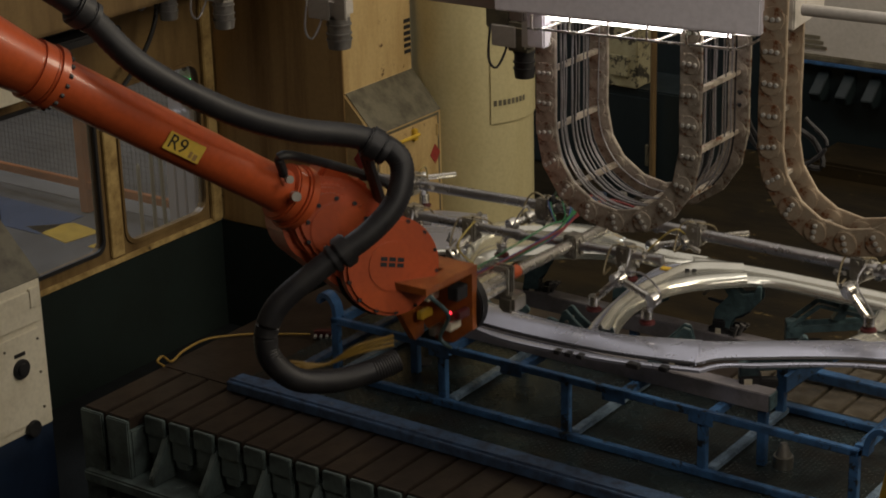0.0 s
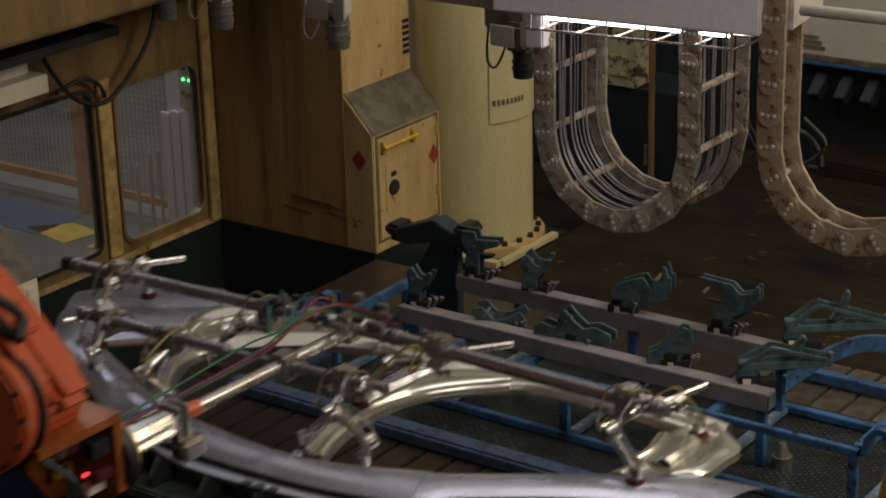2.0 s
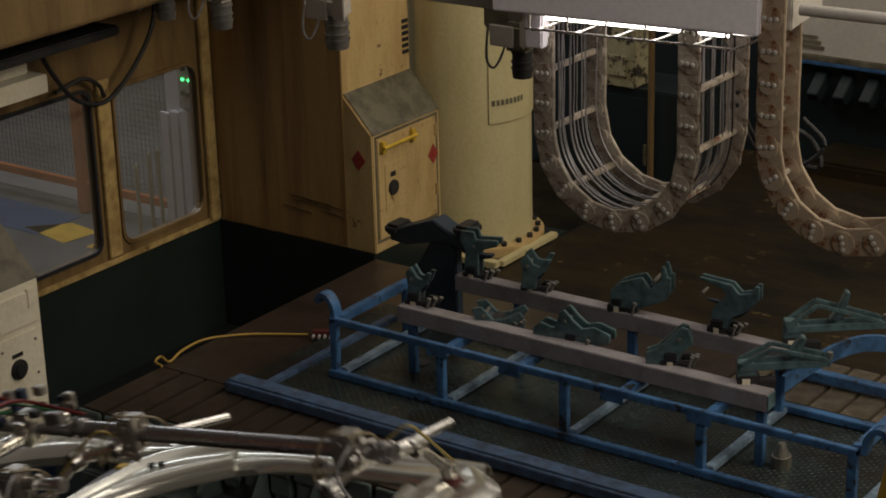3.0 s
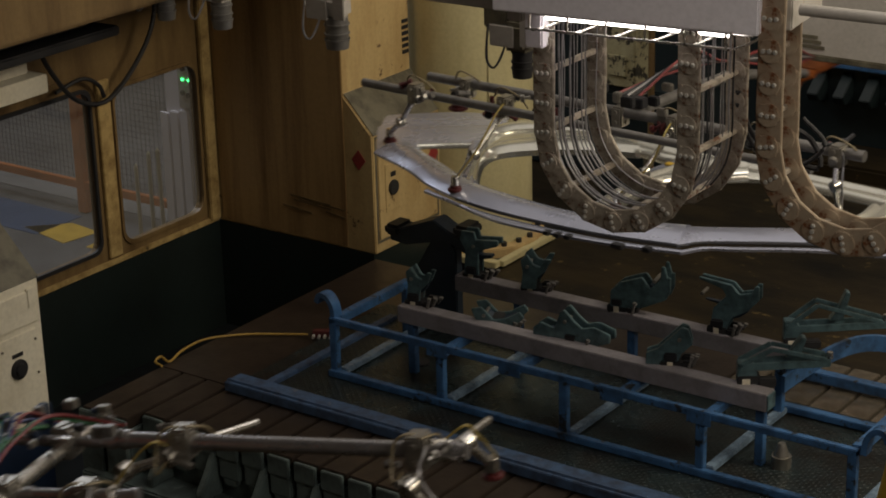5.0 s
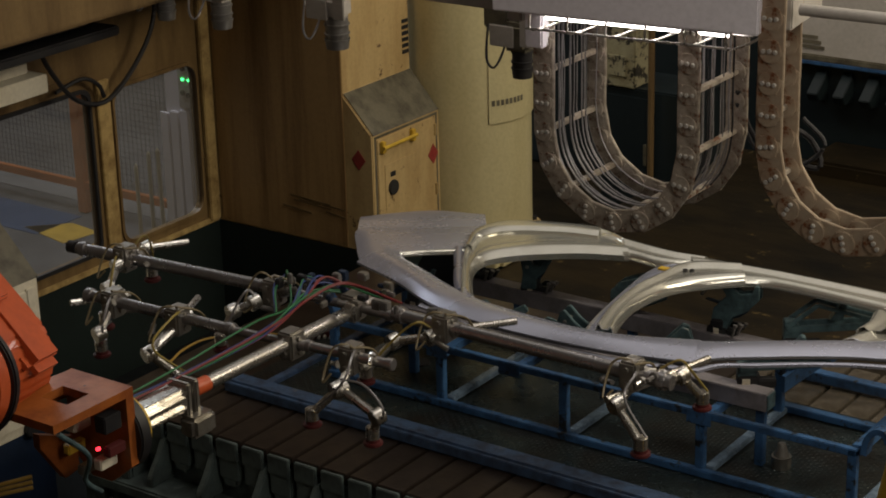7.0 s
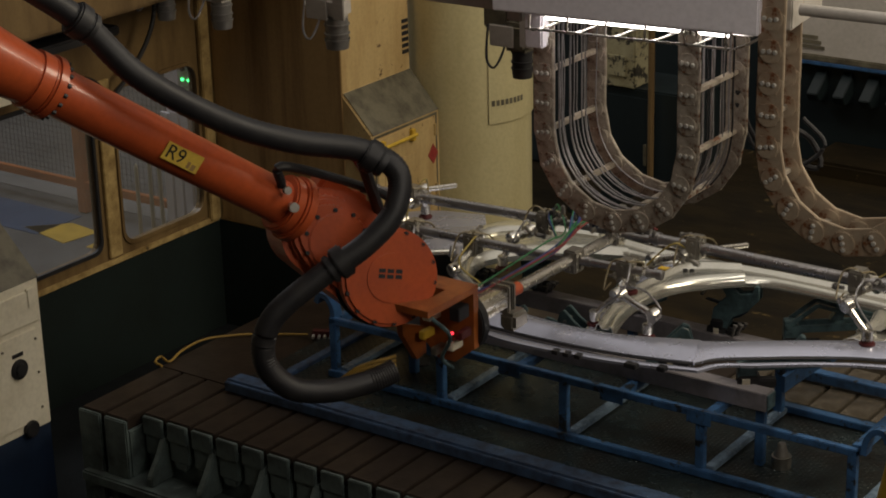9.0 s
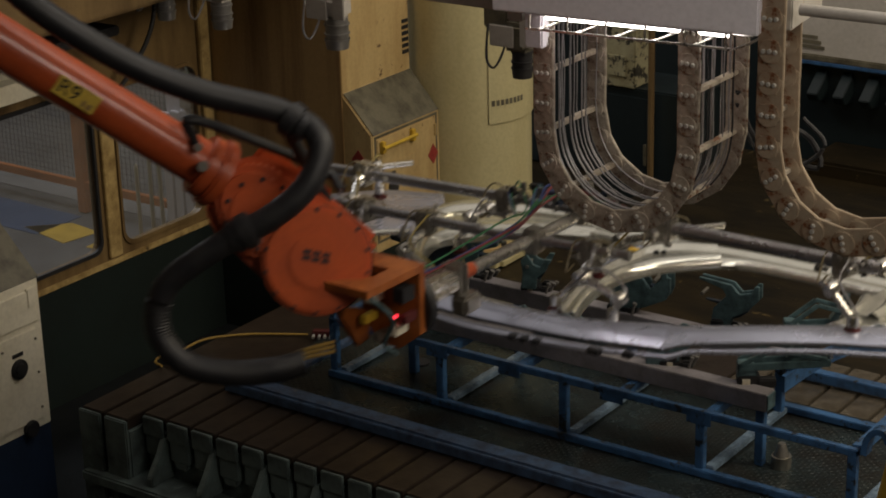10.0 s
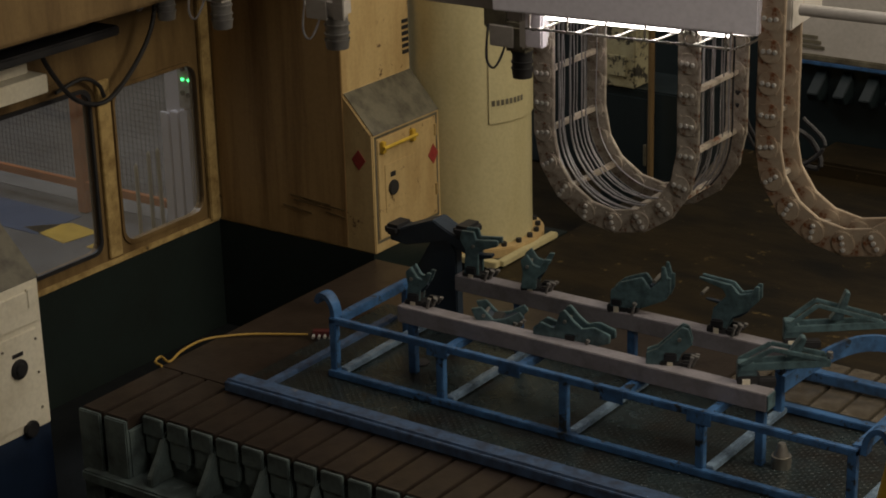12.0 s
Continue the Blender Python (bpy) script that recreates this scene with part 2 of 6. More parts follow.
def prism(bm, outline, lo, hi, axis="y", bevel=0.0, m=None):
    """An outline of 2D points pushed from lo to hi along an axis."""
    b2 = bmesh.new()
    put = {"y": lambda u, v, w: (u, w, v), "x": lambda u, v, w: (w, u, v), "z": lambda u, v, w: (u, v, w)}[axis]
    f = b2.faces.new([b2.verts.new(put(u, v, lo)) for u, v in outline])
    ex = bmesh.ops.extrude_face_region(b2, geom=[f])
    bmesh.ops.translate(b2, vec=Vector(put(0, 0, hi - lo)), verts=[e for e in ex["geom"] if isinstance(e, bmesh.types.BMVert)])
    if bevel:
        bmesh.ops.bevel(b2, geom=b2.edges[:], offset=bevel, segments=2, affect="EDGES")
    bmesh.ops.triangulate(b2, faces=[q for q in b2.faces if len(q.verts) > 4])
    return add(bm, b2, m)


def rounded(lo, hi, r, n=4):
    """The outline of a rectangle with rounded corners."""
    out = []
    for cx, cy, a in ((hi[0] - r, hi[1] - r, 0), (lo[0] + r, hi[1] - r, 90), (lo[0] + r, lo[1] + r, 180), (hi[0] - r, lo[1] + r, 270)):
        for k in range(n + 1):
            w = radians(a + 90 * k / n)
            out.append((cx + r * math.cos(w), cy + r * math.sin(w)))
    return out


def sheet_with_holes(bm, outer, holes, lo, hi, axis):
    """A flat sheet with openings through it, from lo to hi along an axis."""
    b2 = bmesh.new()
    put = {"y": lambda u, v, w: (u, w, v), "x": lambda u, v, w: (w, u, v), "z": lambda u, v, w: (u, v, w)}[axis]
    edges = []
    for loop in [outer] + holes:
        vs = [b2.verts.new(put(u, v, lo)) for u, v in loop]
        edges += [b2.edges.new((vs[i], vs[(i + 1) % len(vs)])) for i in range(len(vs))]
    bmesh.ops.triangle_fill(b2, use_beauty=True, use_dissolve=False, edges=edges)
    ex = bmesh.ops.extrude_face_region(b2, geom=b2.faces[:])
    bmesh.ops.translate(b2, vec=Vector(put(0, 0, hi - lo)), verts=[e for e in ex["geom"] if isinstance(e, bmesh.types.BMVert)])
    return add(bm, b2)


def disc(bm, at, axis, r, depth, sides=16, bevel=0.0):
    """A round plate or bolt head, centred on at, along an axis."""
    b2 = bmesh.new()
    bmesh.ops.create_cone(b2, cap_ends=True, segments=sides, radius1=r, radius2=r, depth=depth)
    if bevel:
        bmesh.ops.bevel(b2, geom=[e for e in b2.edges if e.calc_face_angle(0) > 1], offset=bevel, segments=2, affect="EDGES")
    q = Vector(axis).to_track_quat("Z", "Y").to_matrix().to_4x4()
    return add(bm, b2, Matrix.Translation(at) @ q)


def text(name, words, size, mat, parent, m, label=""):
    """Raised letters as a mesh."""
    c = bpy.data.curves.new(name, "FONT")
    c.body, c.size, c.extrude, c.align_x, c.align_y = words, size, 0.0008, "CENTER", "CENTER"
    tmp = new("t", c)
    d = bpy.data.meshes.new_from_object(tmp.evaluated_get(bpy.context.evaluated_depsgraph_get()))
    bpy.data.objects.remove(tmp)
    d.materials.clear()
    d.materials.append(mat)
    ob = new(name, d)
    ob.parent, ob.matrix_basis = parent, m
    return tagged(ob, label)


# ---- the hall ----
ZB = 0.7  # top of the press bed


def hall():
    b = bmesh.new()
    box(b, (-12, -12, -0.2), (12, 12, 0))
    solo("floor", b, FLOOR, "dark oily concrete factory floor", "floor", kind="structure", smooth=None)
    # plain roof and walls close the hall, kept pale to bounce light inside
    b = bmesh.new()
    box(b, (-12, -12, 9.0), (12, 12, 9.2))
    solo("ceiling", b, GREY, "plain high factory roof, pale to bounce light", "ceiling", kind="structure", smooth=None)
    # made-up near-black sheet: keeps the gap between enclosure and bed dark
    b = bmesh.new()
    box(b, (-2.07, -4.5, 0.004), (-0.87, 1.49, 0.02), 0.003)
    solo("floor_dark_sheet", b, DULL, "added near-black sheet keeping the floor gap by the press bed dark", "floor plate", kind="structure")
    for n, lo, hi in (("wall_north", (-12, 11.8, 0), (12, 12, 9)), ("wall_south", (-12, -12, 0), (12, -11.8, 9)),
                      ("wall_west", (-12, -11.8, 0), (-11.8, 11.8, 9)), ("wall_east", (11.8, -11.8, 0), (12, 11.8, 9))):
        b = bmesh.new()
        box(b, lo, hi)
        solo(n, b, GREY_DIM, "plain grey factory hall wall, pale to bounce light", "wall", kind="structure", smooth=None)


def window_wall():
    """The press guard with two rounded windows, painted green below."""
    x = -2.094
    b = bmesh.new()
    holes = [rounded((-0.26, 0.8), (0.505, 1.775), 0.07), rounded((0.675, 0.785), (1.385, 1.735), 0.09)]
    sheet_with_holes(b, [(-4.5, 0.7), (1.5, 0.7), (1.5, 3.6), (-4.5, 3.6)], holes, x - 0.06, x, "x")
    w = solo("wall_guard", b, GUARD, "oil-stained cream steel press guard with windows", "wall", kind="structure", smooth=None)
    b = bmesh.new()
    box(b, (x - 0.07, -4.5, 0), (x + 0.012, 1.5, 0.7), 0.004)
    part("lower_panel", b, DARK_GREEN, w, "dark green lower guard panel")
    for i, (h, m) in enumerate(zip(holes, ("window_1", "window_2"))):
        win = thing(m, "dusty window pane with black rubber seal in the guard", "window", kind="structure")
        b = bmesh.new()
        c = Vector((sum(q[0] for q in h) / len(h), sum(q[1] for q in h) / len(h)))
        big = [tuple(c + (Vector(q) - c) * 1.012) for q in h]
        small = [tuple(c + (Vector(q) - c) * 0.965) for q in h]
        sheet_with_holes(b, big, [small], x - 0.004, x + 0.012, "x")
        part("rubber_seal", b, BLACK if i == 0 else GUARD, win)
        b = bmesh.new()
        prism(b, [tuple(c + (Vector(q) - c) * 0.99) for q in h], x - 0.035, x - 0.029, "x")
        pane = part("pane", b, GLASS, win, smooth=None)
        pane.visible_shadow = False
    b = bmesh.new()
    box(b, (x, -4.5, 0.703), (x + 0.02, 1.49, 0.735), 0.004)
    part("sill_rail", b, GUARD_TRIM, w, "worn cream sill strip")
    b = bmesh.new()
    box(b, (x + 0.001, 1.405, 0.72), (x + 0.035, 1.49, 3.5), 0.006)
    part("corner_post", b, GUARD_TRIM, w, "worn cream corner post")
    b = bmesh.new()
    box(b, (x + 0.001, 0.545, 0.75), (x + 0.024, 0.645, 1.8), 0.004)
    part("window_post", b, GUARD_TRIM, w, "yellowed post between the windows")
    b = bmesh.new()
    box(b, (x, -4.5, 2.12), (x + 0.05, 1.38, 2.16), 0.006)
    box(b, (x, -4.5, 1.83), (x + 0.014, 0.5, 1.86), 0.003)
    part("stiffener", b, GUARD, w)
    for y0, y1, z0 in ((-0.55, 0.02, 2.2), (0.35, 0.62, 2.24)):
        b = bmesh.new()
        box(b, (x, y0, z0), (x + 0.03, y1, z0 + 0.3), 0.01)
        part("dark_louvre", b, BLACK, w)


def press_cabinet():
    """The tall stained enclosure with a stepped lower door."""
    y0, y1 = 1.503, 2.165
    t = thing("press_enclosure", "tall oil-stained cream steel enclosure with sloped ledge", "cabinet")
    b = bmesh.new()
    prism(b, [(-2.09, 0.7), (-0.885, 0.7), (-0.885, 1.414), (-1.089, 1.634), (-1.089, 3.6), (-2.09, 3.6)], y0, y1, "y", 0.006)
    part("body", b, CREAM, t)
    # front face only: a darker brown streaked sheet over the cream body
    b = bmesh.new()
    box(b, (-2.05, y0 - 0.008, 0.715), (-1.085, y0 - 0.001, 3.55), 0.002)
    part("front_sheet", b, BROWN, t, "brown dirt-streaked front sheet, darker than the body")
    b = bmesh.new()
    box(b, (-2.16, y0 - 0.003, 0), (-0.9, y1, 0.699))
    part("plinth", b, DARK_GREEN, t, "dark green plinth")
    b = bmesh.new()
    prism(b, [(-0.89, 1.411), (-0.878, 1.417), (-1.082, 1.639), (-1.092, 1.632)], y0 + 0.01, y1 - 0.01, "y")
    part("ledge", b, GREASY, t, "grimy sloped steel ledge")
    b = bmesh.new()
    box(b, (-0.885, y0 + 0.04, 0.78), (-0.877, y1 - 0.05, 1.385), 0.003)
    door = part("door", b, CREAM, t, "worn cream access door")
    b = bmesh.new()
    for y in (1.56, 1.85):
        box(b, (-0.878, y, 1.30), (-0.85, y + 0.035, 1.37), 0.004)
    rod(b, (-0.845, 1.56, 1.335), (-0.845, 1.885, 1.335), 0.011)
    part("pull_bar", b, YELLOW, door, "worn yellow pull bar")
    b = bmesh.new()
    box(b, (-0.876, 1.65, 1.135), (-0.8705, 1.7, 1.165), 0.001)
    part("label_plate", b, BLACK, door, "small black label plate")
    for z in (0.9, 1.27):
        b = bmesh.new()
        rod(b, (-0.878, 2.105, z), (-0.878, 2.105, z + 0.07), 0.011, 10)
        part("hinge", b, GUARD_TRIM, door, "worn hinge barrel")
    # dark ring painted in for the shade of the door gap
    b = bmesh.new()
    sheet_with_holes(b, [(y0 + 0.02, 0.76), (y1 - 0.03, 0.76), (y1 - 0.03, 1.405), (y0 + 0.02, 1.405)], [[(y0 + 0.034, 0.774), (y1 - 0.044, 0.774), (y1 - 0.044, 1.391), (y0 + 0.034, 1.391)]], -0.8845, -0.8815, "x")
    part("door_gap_shade", b, GREASY, t, "dark strip for the shaded gap round the door")
    b = bmesh.new()
    box(b, (-0.877, 1.6, 0.93), (-0.872, 1.9, 1.22), 0.002)
    part("plate", b, CREAM, door)
    b = bmesh.new()
    disc(b, (-0.868, 1.67, 1.07), (1, 0, 0), 0.045, 0.02, 20, 0.004)
    part("lock", b, BLACK, door)
    d = [(0, 0.062), (0.05, 0), (0, -0.062), (-0.05, 0)]
    b = bmesh.new()
    prism(b, [(u - 0.985, v + 1.26) for u, v in d], y0 - 0.004, y0 - 0.001, "y")
    part("warning_diamond", b, RED_SIGN, t, "red warning diamond")
    b = bmesh.new()
    prism(b, [(u + 2.08, v + 1.16) for u, v in d], -0.877, -0.874, "x")
    part("warning_diamond", b, RED_SIGN, t, "red warning diamond")
    for k in range(6):
        b = bmesh.new()
        box(b, (-1.087, 2.09, 1.74 + k * 0.037), (-1.083, 2.15, 1.762 + k * 0.037))
        part("vent_slot", b, BLACK, t)
    b = bmesh.new()
    for k in range(7):
        u = random.uniform(0, 1)
        a = (-1.6 + 0.4 * u, y0 - 0.012, 0.86 + random.uniform(-0.03, 0.12))
        bar(b, a, (a[0] + random.uniform(0.08, 0.3), a[1], a[2] - random.uniform(0.0, 0.02)), 0.003, random.uniform(0.005, 0.013), 0)
    part("scratches", b, GUARD, t, "dark scuff marks")


def press_column():
    c = Vector((-0.9, 2.52))
    t = thing("press_column", "round pale cream steel press column on a bolted flange", "column")
    b = bmesh.new()
    disc(b, (*c, 2.05), (0, 0, 1), 0.368, 3.1, 64)
    part("shaft", b, CREAM_PALE, t)
    b = bmesh.new()
    disc(b, (*c, 0.53), (0, 0, 1), 0.44, 0.06, 48, 0.006)
    flange = part("flange", b, CREAM, t, "dirty flange ring")
    b = bmesh.new()
    bar(b, (-0.78, 2.1, 0.525), (-0.45, 2.12, 0.525), 0.06, 0.04)
    bar(b, (-0.45, 2.14, 0.525), (-0.45, 2.75, 0.525), 0.05, 0.035)
    part("foot_rail", b, CREAM_PALE, t, "pale angle rail at the foot")
    for k in range(14):
        b = bmesh.new()
        a = radians(-140 + k * 16)
        disc(b, (c.x + 0.4 * math.cos(a), c.y + 0.4 * math.sin(a), 0.57), (0, 0, 1), 0.018, 0.03, 8)
        part("bolt", b, BLACK, flange)
    b = bmesh.new()
    n, r0, r1 = 20, 0.366, 0.38
    pts = [(radians(-39 + 100 * i / n)) for i in range(n + 1)]
    out = [(c.x + r1 * math.cos(a), c.y + r1 * math.sin(a)) for a in pts] + [(c.x + r0 * math.cos(a), c.y + r0 * math.sin(a)) for a in reversed(pts)]
    prism(b, out, 1.33, 3.4, "z")
    plate = part("cover_plate", b, CREAM_PALE, t, "curved cover plate with worn marking")
    for k in range(8):
        b = bmesh.new()
        a = radians(-35 + k * 4.6)
        p = Vector((c.x + 0.381 * math.cos(a), c.y + 0.381 * math.sin(a), 1.455))
        q = Matrix.Translation(p) @ Matrix.Rotation(a, 4, "Z")
        box(b, (0, -0.01, -0.017), (0.002, 0.01, 0.017), 0, q)
        part("marking", b, GREASY, plate)
    b = bmesh.new()
    box(b, (-1.35, 2.2, 0.0), (-0.45, 2.9, 0.498))
    part("footing", b, DARK_GREEN, t)


def side_enclosure():
    x = -1.25
    t = thing("side_enclosure", "white steel side enclosure with navy base and sloped top", "cabinet")
    b = bmesh.new()
    prism(b, [(x, 0.45), (x, 1.235), (x - 0.42, 1.66), (x - 0.42, 2.0), (x - 0.75, 2.0), (x - 0.75, 0.45)], -3.0, -0.768, "y", 0.006)
    part("body", b, WHITE, t)
    b = bmesh.new()
    box(b, (x - 0.75, -3.0, 0), (x - 0.004, -0.775, 0.449))
    part("base", b, NAVY, t, "navy painted base")
    b = bmesh.new()
    prism(b, [(x + 0.004, 1.24), (x - 0.42, 1.668), (x - 0.428, 1.66), (x - 0.004, 1.23)], -3.0, -0.765, "y")
    part("ledge", b, GREASY, t, "grimy sloped ledge")
    b = bmesh.new()
    box(b, (x, -1.5, 0.50), (x + 0.01, -0.815, 0.985), 0.003)
    door = part("door", b, WHITE, t, "white riveted access door")
    b = bmesh.new()
    box(b, (x, -1.5, 1.02), (x + 0.014, -0.79, 1.19), 0.004)
    box(b, (x, -0.86, 1.1), (x + 0.02, -0.79, 1.2), 0.004)
    part("upper_flap", b, WHITE, t)
    for y in (-0.955,):
        b = bmesh.new()
        disc(b, (x + 0.016, y, 0.81), (1, 0, 0), 0.052, 0.02, 24, 0.005)
        disc(b, (x + 0.028, y, 0.81), (1, 0, 0), 0.035, 0.016, 20, 0.004)
        part("lock", b, BLACK, door)
    b = bmesh.new()
    box(b, (x + 0.01, -0.99, 0.875), (x + 0.014, -0.92, 0.895))
    part("label_plate", b, BLACK, door)
    b = bmesh.new()
    disc(b, (x + 0.012, -0.915, 0.47), (1, 0, 0), 0.045, 0.03, 20, 0.005)
    part("lock", b, BLACK, t)
    for y, z in ((-0.83, 0.56), (-0.83, 0.75), (-0.83, 0.93), (-1.05, 0.93)):
        b = bmesh.new()
        disc(b, (x + 0.012, y, z), (1, 0, 0), 0.007, 0.006, 8)
        part("rivet", b, GREASY, door)


def press_bed():
    """The T-slotted bed: dark plates side by side on a ribbed casting."""
    t = thing("press_bed", "green cast-iron press bed with oily slotted steel top", "press bed")
    p, n, y0, y1 = 0.156, 34, -0.83, 1.45
    b = bmesh.new()
    box(b, (-0.82, y0 + 0.03, 0.25), (-0.85 + n * p, y1, ZB - 0.0615), 0.01)
    part("casting", b, CAST, t)
    for nm, m, k0, k1, ya, yb in (("top_plate", OILY, 0, 2, y0 - 0.1, -0.37), ("top_plate", OILY, 2, n, y0, -0.37), ("rear_plate", OILY_SHEEN, 16, n, 0.905, y1)):
        b = bmesh.new()
        box(b, (0.009, ya, -0.06), (p - 0.009, yb, 0), 0.004)
        shared = mesh(nm, b, m)
        for k in range(k0, k1):
            ob = new(nm, shared)
            ob.parent, ob.location = t, (-0.85 + k * p, 0, ZB)
    b = bmesh.new()
    box(b, (-0.85, -0.366, ZB - 0.06), (-0.85 + 16 * p - 0.004, y1, ZB - 0.001), 0.004)
    box(b, (-0.85 + 16 * p, -0.366, ZB - 0.06), (-0.85 + n * p, 0.9, ZB - 0.001), 0.004)
    part("deck_plate", b, OILY, t, "smooth oily deck plate")
    rib = bmesh.new()
    prism(rib, [(y0 + 0.03, 0.61), (y0 - 0.012, 0.61), (y0 - 0.06, 0.53), (y0 - 0.13, 0.44), (y0 - 0.13, 0.391), (y0 + 0.03, 0.391)], -0.019, 0.019, "x", 0.006)
    rib = mesh("rib", rib, CAST)
    for k in range(16):
        ob = new("rib", rib)
        ob.parent, ob.location = t, (-0.4 + k * 0.312, 0, 0)
    lip = bmesh.new()
    box(lip, (0.014, y0 - 0.012, 0.49), (p - 0.014, y0 + 0.03, 0.638), 0.008)
    box(lip, (0.016, y0 - 0.024, 0.6), (p - 0.016, y0 - 0.002, ZB - 0.006), 0.004)
    prism(lip, [(0.03, 0.5), (p - 0.03, 0.5), (p - 0.045, 0.455), (0.045, 0.455)], y0 - 0.01, y0 + 0.03, "y", 0.006)
    lip = mesh("slot_lip", lip, CAST)
    for k in range(2, n):
        ob = new("slot_lip", lip)
        ob.parent, ob.location = t, (-0.85 + k * p, 0, 0)
    b = bmesh.new()
    box(b, (-0.82, y0 - 0.17, 0.33), (4.4, y0 + 0.02, 0.39), 0.01)
    part("ledge", b, CAST, t)
    b = bmesh.new()
    for x0, z0 in ((-0.85, 0.1), (-0.68, 0.39)):
        box(b, (x0, y0 - 0.125, z0), (x0 + 0.143, y0 - 0.102, ZB - 0.006), 0.006)
        box(b, (x0, y0 - 0.102, z0), (x0 + 0.143, y0 + 0.028, ZB - 0.062), 0.006)
    box(b, (-0.72, y0 - 0.09, 0.1), (-0.66, y0 + 0.02, ZB - 0.06))
    part("corner_block", b, CAST, t)
    b = bmesh.new()
    box(b, (-0.7, y0 - 0.05, 0.0), (4.3, y1 - 0.02, 0.249))
    part("base", b, NAVY, t, "dark navy base")
    b = bmesh.new()
    for k in range(7):
        rod(b, (-0.6 + k * 0.5, y0 - 0.2, 0.3), (-0.15 + k * 0.5, y0 - 0.2, 0.3), 0.014)
    part("oil_pipe", b, BLACK, t)
    b = bmesh.new()
    box(b, (-0.44, 1.47, 0.02), (6.0, 5.0, 0.5), 0.01)
    solo("rear_platform", b, FLOOR, "brown oily floor plate behind the press bed", "platform", kind="structure", smooth=None)


def tread_floor():
    """Raised-pattern plate under the fixture."""
    t = thing("tread_plate", "dark oily tread plate floor under the fixture", "floor plate", kind="structure")
    b = bmesh.new()
    box(b, (-0.36, -0.27, ZB + 0.003), (2.9, 0.9, ZB + 0.014), 0.002)
    part("plate", b, TREAD, t)
    vs, fs = [], []
    for i in range(150):
        for j in range(56):
            x, y = -0.34 + i * 0.0215, -0.25 + j * 0.0205
            s = 1 if (i + j) % 2 else -1
            du, dv = Vector((0.0075, 0.0075 * s)), Vector((-0.0022 * s, 0.0022))
            k = len(vs)
            vs += [(x + du.x, y + du.y, ZB + 0.0145), (x + dv.x, y + dv.y, ZB + 0.0145), (x - du.x, y - du.y, ZB + 0.0145), (x - dv.x, y - dv.y, ZB + 0.0145), (x, y, ZB + 0.0163)]
            fs += [(k, k + 1, k + 4), (k + 1, k + 2, k + 4), (k + 2, k + 3, k + 4), (k + 3, k, k + 4)]
    d = bpy.data.meshes.new("pattern")
    d.from_pydata(vs, [], fs)
    d.materials.append(TREAD)
    ob = new("pattern", d)
    ob.parent = t
    tagged(ob, kind="stuff")
    b = bmesh.new()
    disc(b, (0.28, 0.33, ZB + 0.02), (0, 0, 1), 0.045, 0.01, 20)
    part("hole_cover", b, BLACK, t)


def flat_bar(bm, pts, across, w, h):
    """A flat bar swept along points, w wide along one direction and h thick."""
    rings = []
    for i, p in enumerate(pts):
        d = (pts[min(i + 1, len(pts) - 1)] - pts[max(i - 1, 0)]).normalized()
        n = d.cross(across).normalized() * h / 2
        a = across * w / 2
        rings.append([bm.verts.new(p + s) for s in (a + n, a - n, -a - n, -a + n)])
    for q, s in zip(rings, rings[1:]):
        for k in range(4):
            bm.faces.new((q[k], q[(k + 1) % 4], s[(k + 1) % 4], s[k]))
    bm.faces.new(rings[0][::-1])
    bm.faces.new(rings[-1])


